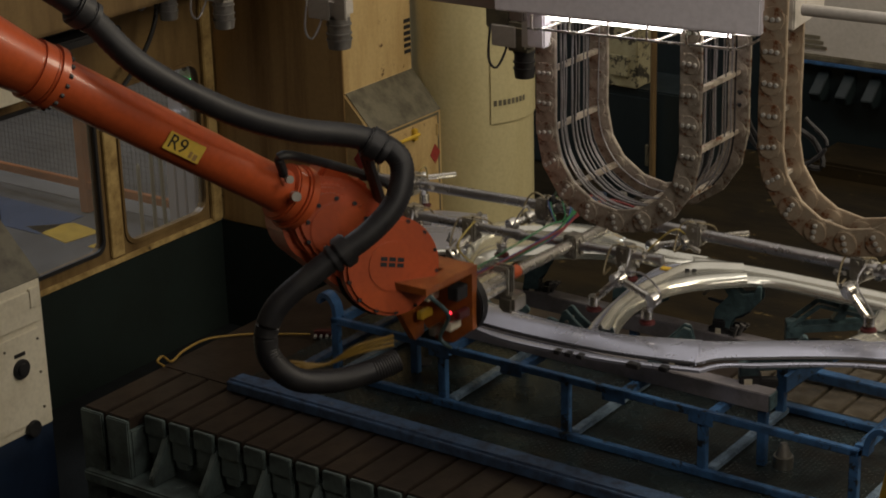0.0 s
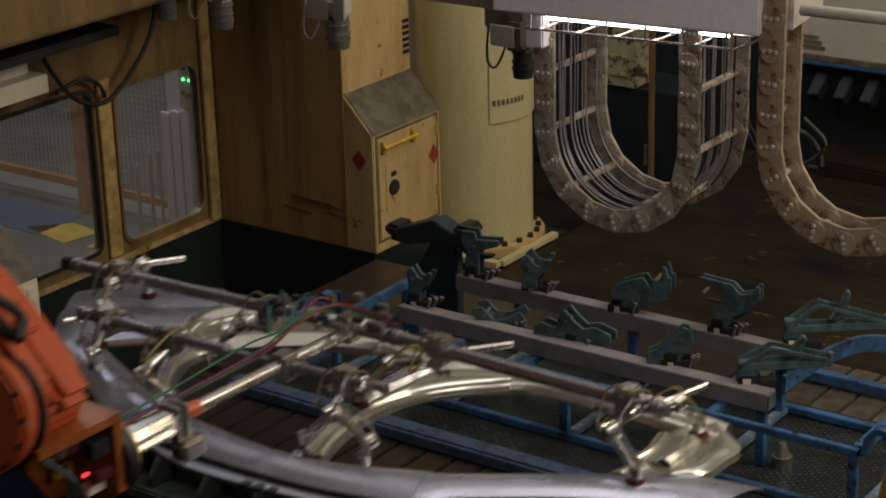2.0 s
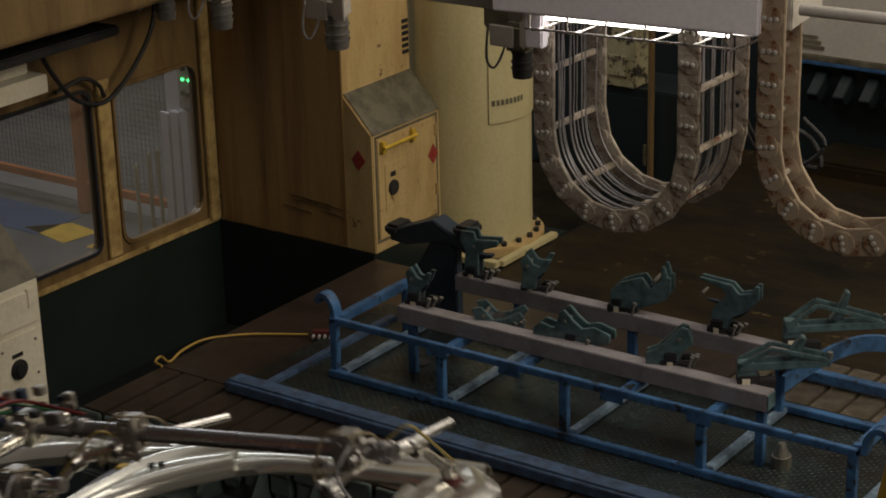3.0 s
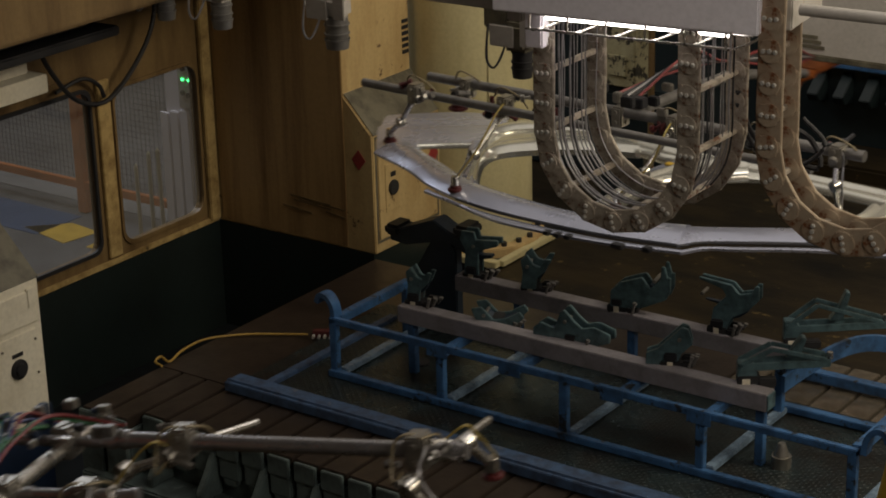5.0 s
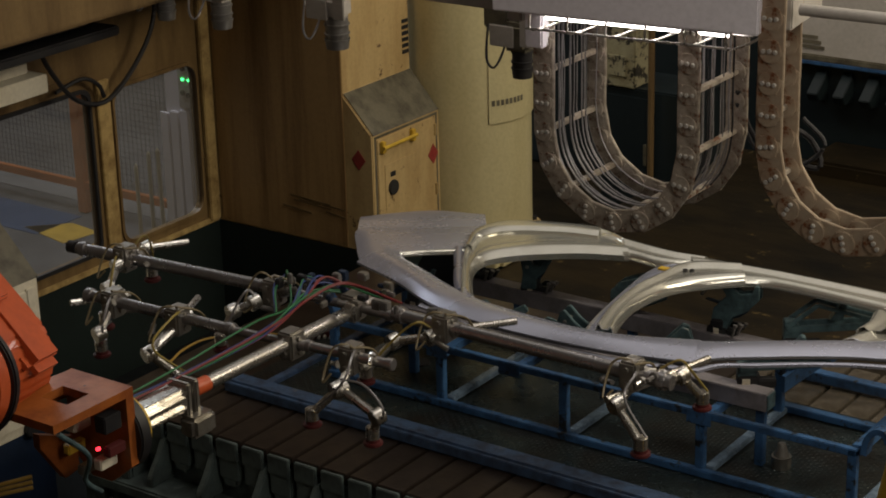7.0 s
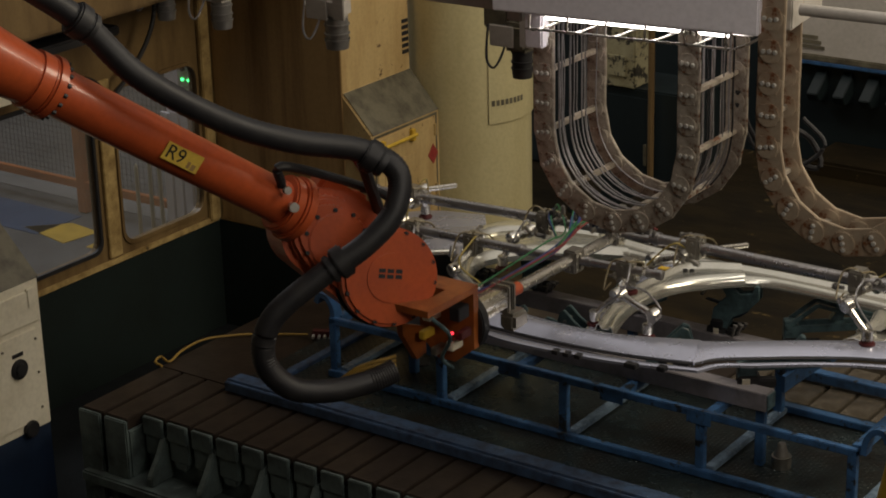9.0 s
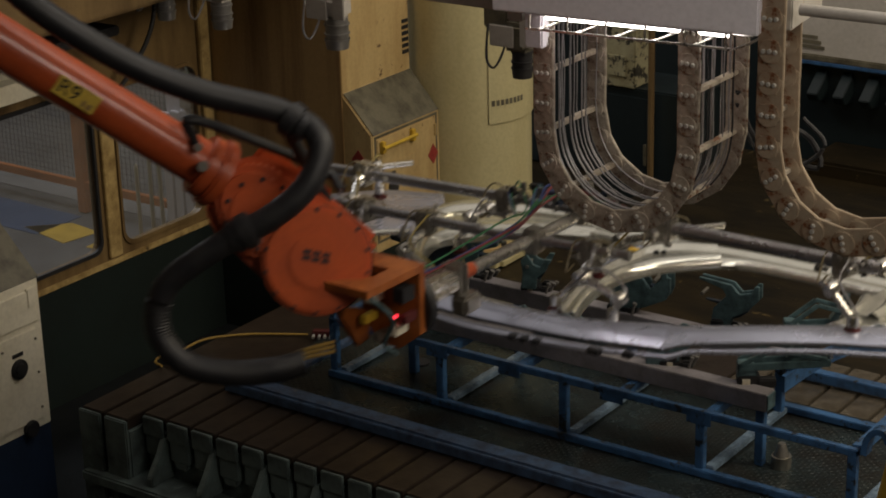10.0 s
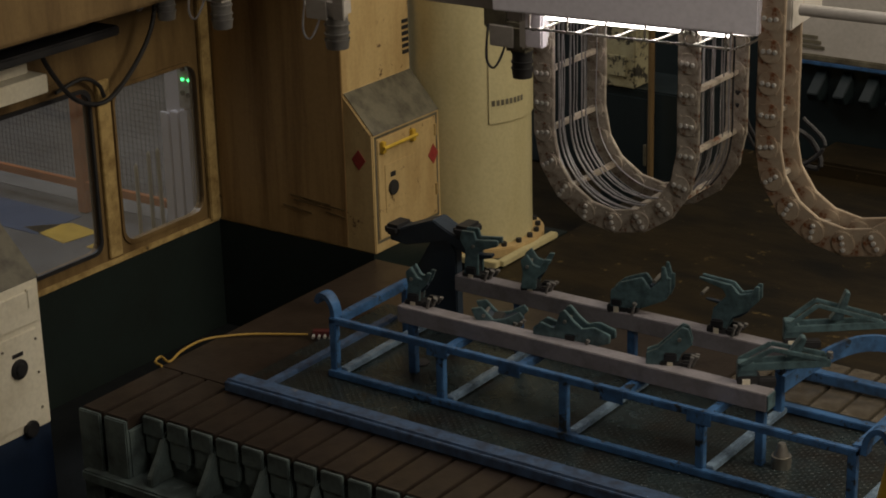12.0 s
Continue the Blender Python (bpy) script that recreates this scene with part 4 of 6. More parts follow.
def aisle():
    """What shows through the guard windows."""
    b = bmesh.new()
    box(b, (-9, -4, 0.002), (-2.3, 8, 0.006))
    solo("aisle_floor", b, CONCRETE, "grey painted concrete aisle floor", "floor", kind="structure", smooth=None)
    for lo, hi, m, n in (((-6.5, 2.75), (-2.6, 3.05), GUTTER, "pale strip along the fence"), ((-5.6, 2.05), (-4.35, 2.5), BLUE_FLOOR, "blue floor marking")):
        b = bmesh.new()
        box(b, (*lo, 0.0075), (*hi, 0.011))
        solo("floor_marking", b, m, n, "floor marking", kind="structure", smooth=None)
    b = bmesh.new()
    prism(b, [(-4.55, 2.12), (-4.05, 2.02), (-4.0, 2.32), (-4.3, 2.36)], 0.0075, 0.011, "z")
    prism(b, [(-3.86, 2.05), (-3.6, 2.05), (-3.6, 2.3), (-3.86, 2.35)], 0.0075, 0.011, "z")
    solo("floor_marking", b, YELLOW, "worn yellow floor arrow", "floor marking", kind="structure", smooth=None)
    t = thing("safety_fence", "orange safety fence with dark wire mesh", "fence")
    for x in (-5.9, -4.4, -2.6):
        b = bmesh.new()
        box(b, (x - 0.04, 2.56, 0.012), (x + 0.04, 2.62, 2.3), 0.004)
        part("post", b, FENCE, t)
    for z in (0.22, 2.2):
        b = bmesh.new()
        bar(b, (-7.5, 2.59, z), (-2.4, 2.59, z), 0.04, 0.06)
        part("rail", b, FENCE, t)
    b = bmesh.new()
    for k in range(120):
        rod(b, (-7.4 + k * 0.042, 2.6, 0.22), (-7.4 + k * 0.042, 2.6, 2.2), 0.0014, 4)
    for k in range(48):
        rod(b, (-7.4, 2.602, 0.24 + k * 0.042), (-2.4, 2.602, 0.24 + k * 0.042), 0.0014, 4)
    tagged(part("wire_mesh", b, BLACK, t, smooth=None), kind="stuff")
    t = thing("control_cabinet", "light grey control cabinet with lit green indicators", "control cabinet", at=pose(-3.26, 2.46, 0.0115))
    b = bmesh.new()
    box(b, (-0.13, -0.005, 0.1), (0.24, 0.35, 1.3), 0.012)
    part("body", b, GREY, t)
    for u in (-0.165, -0.075, 0.015):
        b = bmesh.new()
        box(b, (u, -0.03, 0.14), (u + 0.08, -0.006, 0.98 + u * 0.2), 0.006)
        part("panel", b, GREY, t)
    b = bmesh.new()
    box(b, (0.02, -0.03, 1.0), (0.2, -0.006, 1.36), 0.008)
    box_part = part("indicator_box", b, GREY_DIM, t)
    for u in (0.073, 0.129):
        b = bmesh.new()
        disc(b, (u, -0.035, 1.205), (0, 1, 0), 0.009, 0.01, 12)
        part("indicator", b, GREEN_LED, box_part, "lit green indicator")
    for u, z in ((0.08, 1.28), (0.07, 1.11), (0.12, 1.1)):
        b = bmesh.new()
        disc(b, (u, -0.035, z), (0, 1, 0), 0.018, 0.014, 12)
        part("button", b, BLACK, box_part)
    b = bmesh.new()
    box(b, (-0.13, 0, 0), (0.22, 0.33, 0.099), 0.01)
    part("plinth", b, FENCE, t)
    for x, z, lean in ((-3.562, 0.596, 0.001), (-3.434, 0.706, -0.003), (-3.347, 0.744, 0.009)):
        b = bmesh.new()
        rod(b, (x + lean, 2.3, 0.011), (x, 2.3, z - 0.02), 0.014, 8)
        rod(b, (x, 2.3, z - 0.02), (x, 2.3, z), 0.014, 8, 0.004)
        solo("marker_stake", b, WOOD_PALE, "pale upright marker stake in the aisle", "stake", "marker stakes")
    b = bmesh.new()
    box(b, (-9, 7, 0), (-2.3, 7.2, 5))
    solo("aisle_wall", b, GREY_DIM, "grey hall wall beyond the aisle", "wall", kind="structure", smooth=None)


def far_press():
    """The next press, beyond the chains."""
    t = thing("next_press", "dark teal press with blue ledge beyond the chains", "press")
    b = bmesh.new()
    box(b, (-0.05, 5.2, 0), (4.5, 7.0, 1.13), 0.02)
    part("bed", b, TEAL, t)
    b = bmesh.new()
    box(b, (-0.05, 5.12, 1.13), (4.5, 5.6, 1.17), 0.01)
    part("ledge", b, BLUE, t, "oily blue ledge")
    b = bmesh.new()
    box(b, (-3.4, 5.3, 0), (-0.06, 6.9, 3.6), 0.02)
    part("frame", b, TEAL, t)
    for k in range(8):
        b = bmesh.new()
        x = 0.15 + k * 0.19
        prism(b, [(5.2, 0.88), (5.06, 0.9), (5.02, 0.96), (5.1, 1.02), (5.2, 1.1)], x, x + 0.08, "x", 0.006)
        part("gusset", b, TEAL, t)
    b = bmesh.new()
    box(b, (0.3, 4.7, 0.3), (4.5, 5.19, 0.6), 0.02)
    part("step", b, FLOOR, t)
    c = thing("hanging_cover", "dirty pale grey sheet cover hanging behind the chains", "cover")
    b = bmesh.new()
    box(b, (1.12, 2.6, 1.91), (4.6, 2.63, 4.2), 0.004)
    part("sheet", b, GREY_DIM, c)
    b = bmesh.new()
    box(b, (1.12, 2.585, 1.9), (4.6, 2.645, 1.935), 0.006)
    part("edge_rail", b, GREASY, c, "oily lower edge rail")
    for k in range(3):
        b = bmesh.new()
        box(b, (1.24, 2.594, 1.965 + 0.028 * k), (1.37 - 0.02 * k, 2.599, 1.983 + 0.028 * k))
        part("marking", b, GREASY, c)
    b = bmesh.new()
    rod(b, (3.0, 2.62, 4.2), (3.0, 2.62, 9.0), 0.03)
    rod(b, (1.6, 2.62, 4.2), (1.6, 2.62, 9.0), 0.03)
    part("hanger", b, GREASY, c)
    b = bmesh.new()
    box(b, (-0.88, 4.02, 1.12), (-0.62, 4.3, 1.8), 0.01)
    box(b, (-0.82, 4.0, 1.2), (-0.68, 4.02, 1.34), 0.004)
    solo("switch_panel", b, PEELING, "scuffed cream switch panel beyond the chains", "panel")
    b = bmesh.new()
    box(b, (-0.9, 4.05, 0), (-0.2, 4.5, 1.115), 0.01)
    m = thing("machine_cabinet", "dark teal machine cabinet beyond the chains", "cabinet")
    part("body", b, TEAL, m)
    b = bmesh.new()
    box(b, (-0.84, 4.035, 0.2), (-0.5, 4.049, 1.06), 0.004)
    d = part("door", b, TEAL, m)
    b = bmesh.new()
    box(b, (-0.55, 4.015, 0.6), (-0.53, 4.034, 0.75), 0.004)
    part("handle", b, GREASY, d)
    b = bmesh.new()
    rod(b, (-0.47, 3.98, 0.5), (-0.47, 3.98, 2.2), 0.022)
    solo("standpipe", b, GUARD, "grimy upright pipe beside the dark cabinet", "pipe")
    b = bmesh.new()
    tube(b, smoothed([Vector(p) for p in ((2.28, -0.21, 2.55), (2.29, -0.1, 2.35), (2.36, 0.05, 2.22), (2.5, 0.1, 2.18), (2.45, 0.1, 2.3), (2.3, 0.0, 2.4))], 24), 0.012, 8)
    tube(b, smoothed([Vector(p) for p in ((2.28, -0.215, 2.5), (2.3, -0.08, 2.28), (2.42, 0.05, 2.19), (2.52, 0.1, 2.28), (2.42, 0.1, 2.38))], 24), 0.009, 8)
    solo("cable_loop", b, BLACK, "black cable looping out of the energy chain", "cable")


def bed_clutter():
    b = bmesh.new()
    pts = [(-0.822, -0.384, 0.711), (-0.891, -0.359, 0.711), (-0.911, -0.295, 0.711), (-0.829, -0.321, 0.711), (-0.869, -0.191, 0.711), (-0.88, -0.049, 0.711), (-0.845, 0.044, 0.711), (-0.744, 0.152, 0.711), (-0.647, 0.221, 0.711), (-0.452, 0.333, 0.711)]
    tube(b, smoothed([Vector(p) for p in pts], 60), 0.0065, 8)
    solo("yellow_hose", b, HOSE_YELLOW, "yellow air hose lying on the press bed", "hose")
    t = thing("air_coupling", "small red and steel air coupling block on the bed", "coupling", at=pose(-0.378, 0.358, ZB + 0.001, 0, 0, 30))
    b = bmesh.new()
    box(b, (-0.05, -0.02, 0), (0.06, 0.03, 0.04), 0.006)
    part("block", b, RED_RUBBER, t)
    for k in range(4):
        b = bmesh.new()
        rod(b, (-0.04 + k * 0.03, -0.02, 0.02), (-0.04 + k * 0.03, -0.05, 0.018), 0.008)
        part("nipple", b, BOLT_STEEL, t)
    b = bmesh.new()
    rod(b, (3.373, -2.05, 0.0), (3.846, -2.05, 2.425), 0.05, 24)
    solo("yellow_post", b, YELLOW, "yellow guard post close to the camera", "post")


# ---- what moves ----
NEARER = 0.971  # size of panels, grippers and arm against their plan
HOME = Vector((0.9, 0.4, 1.4))  # reference point of panels and grippers when seated on the fixture
WRIST = Vector((1.158, -1.05, 1.813))  # reference point of the near robot's arm


RAIL = (0.0, 0.55, 0.92, 1.0, 0.92, 0.55, 0.0)  # a plain crowned section
DRAWN = (0.0, 0.75, 1.0, 0.95, 0.45, 0.3, 0.38, 0.42, 0.4, 0.85, 0.95, 0.6, 0.0)  # a section with a rim on both sides


def strip(bm, a, b, n, crown, z=1.25, prof=RAIL, drop=0.012):
    """A pressed strip between two edge lines with a section across it and rolled edges; a line's points may carry their own height."""
    A, B = (smoothed([p if len(p) == 3 else (*p, z) for p in line], n) for line in (a, b))
    rows, m = [], len(prof) - 1
    for p, q in zip(A, B):
        row = [bm.verts.new(p - HOME - Vector((0, 0, drop)))]
        row += [bm.verts.new(p.lerp(q, k / m) - HOME + Vector((0, 0, crown * h))) for k, h in enumerate(prof)]
        row.append(bm.verts.new(q - HOME - Vector((0, 0, drop))))
        rows.append(row)
    for r, s in zip(rows, rows[1:]):
        for k in range(len(r) - 1):
            bm.faces.new((r[k], r[k + 1], s[k + 1], s[k]))


def shell(bm, t=0.004):
    """Gives a sheet its thickness."""
    bmesh.ops.recalc_face_normals(bm, faces=bm.faces)
    if sum(f.normal.z for f in bm.faces) < 0:
        bmesh.ops.reverse_faces(bm, faces=bm.faces)
    bmesh.ops.solidify(bm, geom=bm.faces[:], thickness=t)
    return bm


def side_panel():
    t = thing("body_side_panel", "pressed bare-steel car body side panel", "car panel", "body side panels")

    def pressing(name, a, b, n, crown, mat, label="", z=1.25, prof=RAIL, drop=0.012):
        bm = bmesh.new()
        strip(bm, a, b, n, crown, z, prof, drop)
        return part(name, shell(bm), mat, t, label, 50)

    edge = [(0.0, 0.2), (0.32, 0.09), (0.56, -0.03), (0.78, -0.1), (0.96, -0.13), (1.16, -0.14), (1.42, -0.13), (1.69, -0.1), (2.01, -0.02)]
    inner = [(0.1, 0.41), (0.2, 0.35), (0.36, 0.28), (0.55, 0.19), (0.76, 0.11), (0.98, 0.07), (1.36, 0.04), (1.61, 0.08), (1.92, 0.21)]
    rail = pressing("roof_rail", edge, inner, 48, 0.034, PANEL, "smooth grey roof rail")
    pressing("front_pillar", [(2.01, -0.03), (2.07, 0.07), (2.2, 0.165), (2.37, 0.28), (2.55, 0.385), (2.66, 0.43), (2.77, 0.48), (2.89, 0.48)],
             [(1.88, 0.19), (1.96, 0.22), (2.12, 0.32), (2.29, 0.435), (2.47, 0.545), (2.56, 0.59), (2.72, 0.69), (2.95, 0.74)], 36, 0.024, PANEL, "smooth grey front pillar")
    flange = pressing("roof_flange", [(0.57, -0.07), (0.79, -0.12), (1.0, -0.18), (1.18, -0.205), (1.46, -0.185), (1.72, -0.145), (2.04, -0.05)],
                      [(0.57, -0.036), (0.79, -0.106), (0.98, -0.138), (1.16, -0.147), (1.43, -0.137), (1.7, -0.106), (2.02, -0.025)], 32, 0.004, PANEL, "notched mounting flange", 1.228)
    pressing("pillar_flange", [(2.04, -0.05), (2.1, 0.06), (2.22, 0.13), (2.38, 0.245), (2.56, 0.35), (2.68, 0.4), (2.8, 0.45)],
             [(2.02, -0.025), (2.075, 0.067), (2.205, 0.158), (2.375, 0.273), (2.555, 0.378), (2.665, 0.424), (2.77, 0.473)], 28, 0.004, PANEL, "", 1.226)
    for x, y in ((1.4, -0.19), (1.455, -0.187), (1.51, -0.18)):
        b = bmesh.new()
        box(b, (x, y - 0.02, 1.219), (x + 0.028, y + 0.014, 1.237), 0, Matrix.Translation(-HOME))
        part("notch", b, BLACK, flange)
    for x, y, w in ((1.74, -0.14, 0.06), (1.88, -0.1, 0.04)):
        b = bmesh.new()
        box(b, (x, y - 0.025, 1.216), (x + w, y + 0.012, 1.238), 0.003, Matrix.Translation(-HOME))
        part("notch", b, BLACK, flange)
    # black tube laid on the steel in place of the drip groove's shade
    b = bmesh.new()
    pts = [(0.8, -0.107), (0.98, -0.136), (1.16, -0.145), (1.43, -0.135), (1.7, -0.104), (1.99, -0.03), (2.03, 0.02), (2.08, 0.075), (2.21, 0.165), (2.38, 0.28), (2.56, 0.386), (2.67, 0.43), (2.78, 0.48)]
    tube(b, smoothed([Vector((*p, 1.242)) - HOME for p in pts], 60), 0.006, 6)
    part("groove_shade", b, BLACK, t, "black line for the shade in the pressed drip groove")
    # rear quarter, rounding over towards the back
    pressing("quarter_panel", [(0.02, 0.2), (-0.14, 0.38), (-0.29, 0.59), (-0.14, 0.71), (0.06, 0.84), (0.25, 0.98)], [(0.2, 0.35), (0.15, 0.38), (0.11, 0.42), (0.17, 0.5), (0.26, 0.57), (0.33, 0.64)], 30, 0.012, PANEL, "smooth grey rear quarter", 1.248)
    pressing("quarter_back", [(-0.5, 0.9, 1.18), (-0.42, 1.06, 1.17), (-0.25, 1.22, 1.17), (0.06, 1.24, 1.19)], [(-0.29, 0.585), (-0.14, 0.705), (0.06, 0.835), (0.25, 0.98)], 24, 0.03, PANEL, "", 1.245)
    # the ledge's highlight line is put in as a strip of paler steel
    pressing("quarter_ledge", [(0.11, 0.4), (0.17, 0.47), (0.26, 0.54), (0.36, 0.61)], [(0.13, 0.39), (0.2, 0.455), (0.29, 0.525), (0.38, 0.59)], 14, 0.012, PANEL_BRIGHT, "window ledge, its highlight set in paler steel", 1.25)
    pressing("rear_pillar", [(0.3, 0.61), (0.44, 0.41), (0.58, 0.21), (0.7, 0.09)], [(0.35, 0.63), (0.5, 0.42), (0.64, 0.22), (0.78, 0.1)], 14, 0.016, PANEL, "", 1.25)
    # drawn door openings
    edge = [(0.71, 0.07), (0.5, 0.39), (0.35, 0.64), (0.25, 0.87), (0.27, 1.01), (0.35, 1.11), (0.59, 1.2), (0.79, 1.23), (0.96, 1.15)]
    inside = [(0.78, 0.09), (0.6, 0.34), (0.54, 0.48), (0.55, 0.57), (0.62, 0.67), (0.73, 0.77), (0.89, 0.88), (1.03, 0.94), (1.11, 0.97)]
    pressing("door_opening_rear", edge, inside, 60, 0.03, PANEL_BRIGHT, "bright deep-drawn door opening", 1.25, DRAWN, 0.03)
    pressing("opening_rim", [(0.37, 0.6), (0.27, 0.86), (0.35, 1.06), (0.62, 1.16), (0.82, 1.19)], [(0.41, 0.62), (0.36, 0.79), (0.44, 0.93), (0.68, 1.05), (0.86, 1.09)], 36, 0.018, PANEL_BRIGHT, "bright stepped rim", 1.272, RAIL, 0.02)
    pressing("sill", [(0.8, 1.22), (0.96, 1.16), (1.27, 1.12), (1.47, 1.13)], [(0.98, 0.92), (1.1, 0.97), (1.29, 0.95), (1.45, 1.0)], 20, 0.026, PANEL_BRIGHT, "ribbed steel sill", 1.247, DRAWN, 0.02)
    pressing("sill", [(1.35, 1.13), (1.63, 1.14), (1.9, 1.15), (2.38, 1.15), (2.62, 1.12)], [(1.6, 0.86), (1.8, 0.97), (1.97, 1.0), (2.46, 0.98), (2.64, 0.97)], 30, 0.024, PANEL_BRIGHT, "ribbed steel sill", 1.244, DRAWN, 0.02)
    pressing("pillar_skin", [(1.42, 0.02), (1.37, 0.22), (1.32, 0.54), (1.29, 0.84), (1.33, 1.0), (1.42, 1.12)], [(1.47, 0.05), (1.4, 0.33), (1.38, 0.62), (1.41, 0.81), (1.41, 0.95), (1.48, 1.04)], 30, 0.012, PANEL, "grey outer skin of the centre pillar", 1.245)
    edge = [(1.46, 0.06), (1.39, 0.33), (1.365, 0.63), (1.39, 0.82), (1.4, 0.96), (1.47, 1.05), (1.65, 1.11)]
    inside = [(1.56, 0.06), (1.51, 0.2), (1.475, 0.38), (1.485, 0.57), (1.53, 0.7), (1.62, 0.82), (1.76, 0.95)]
    pressing("centre_pillar", edge, inside, 50, 0.032, PANEL_BRIGHT, "bright drawn centre pillar", 1.255, DRAWN, 0.03)
    for x, y in ((1.47, 0.885), (1.5, 0.9)):
        b = bmesh.new()
        disc(b, Vector((x, y, 1.272)) - HOME, (0, 0, 1), 0.012, 0.012, 12)
        part("hole", b, BLACK, t)
    b = bmesh.new()
    box(b, Vector((1.33, 0.86, 1.256)) - HOME, Vector((1.39, 0.9, 1.266)) - HOME, 0.003)
    part("sealant_patch", b, YELLOW, t, "yellow sealant patch")
    b = bmesh.new()
    strip(b, [(2.437, 0.514), (2.465, 0.635), (2.473, 0.737), (2.448, 0.86), (2.477, 0.972)], [(2.685, 0.659), (2.732, 0.745), (2.736, 0.863), (2.734, 0.979), (2.595, 1.103)], 20, 0.022, 1.245, DRAWN, 0.03)
    part("hinge_pillar", shell(b), PANEL_BRIGHT, t, "bright drawn hinge pillar")
    b = bmesh.new()
    strip(b, [(2.465, 0.635), (2.473, 0.737), (2.448, 0.86)], [(2.612, 0.696), (2.618, 0.806), (2.605, 0.925)], 12, 0.025, 1.262, DRAWN, 0.02)
    part("hinge_stiffener", shell(b), PANEL_BRIGHT, t)
    return t


def suction_cup(bm, at, r=0.036):
    at = Vector(at)
    disc(bm, at, (0, 0, 1), r, 0.014, 16, 0.003)
    disc(bm, at + Vector((0, 0, 0.014)), (0, 0, 1), r * 0.7, 0.016, 16, 0.003)


def knuckle_block(parent, at, s=(0.05, 0.06, 0.075), name="clamp_block"):
    b = bmesh.new()
    a = Vector(at)
    box(b, a - Vector(s), a + Vector(s), 0.008)
    for z in (-0.5, 0.5):
        disc(b, a + Vector((0, -s[1] - 0.004, z * s[2])), (0, 1, 0), 0.011, 0.012, 8)
        disc(b, a + Vector((s[0] + 0.004, 0, z * s[2])), (1, 0, 0), 0.011, 0.012, 8)
    part(name, b, TOOL, parent)


def finger(parent, base, elbow, tip, r=0.017):
    """A jointed gripper finger with a suction cup."""
    base, elbow, tip = Vector(base), Vector(elbow), Vector(tip)
    b = bmesh.new()
    rod(b, base, elbow, r)
    rod(b, elbow, tip, r * 0.95)
    for p in (base, elbow):
        disc(b, p, (0.3, 1, 0.2), r * 1.9, r * 2.6, 12, 0.003)
    disc(b, tip, (0, 0, 1), r * 1.5, 0.05, 12, 0.003)
    f = part("finger", b, CHROME, parent)
    b = bmesh.new()
    suction_cup(b, tip - Vector((0, 0, 0.04)))
    part("suction_cup", b, RED_RUBBER, f, "dark red suction cup")
    b = bmesh.new()
    tube(b, smoothed([base + Vector((0, 0.0, 0.04)), base.lerp(elbow, 0.5) + Vector((0.05, -0.03, 0.09)), elbow + Vector((0.05, -0.03, 0.05)), tip + Vector((0.02, 0, 0.03))], 14), 0.005, 6)
    part("air_line", b, WIRES[3] if random.random() < 0.5 else CABLE, f)


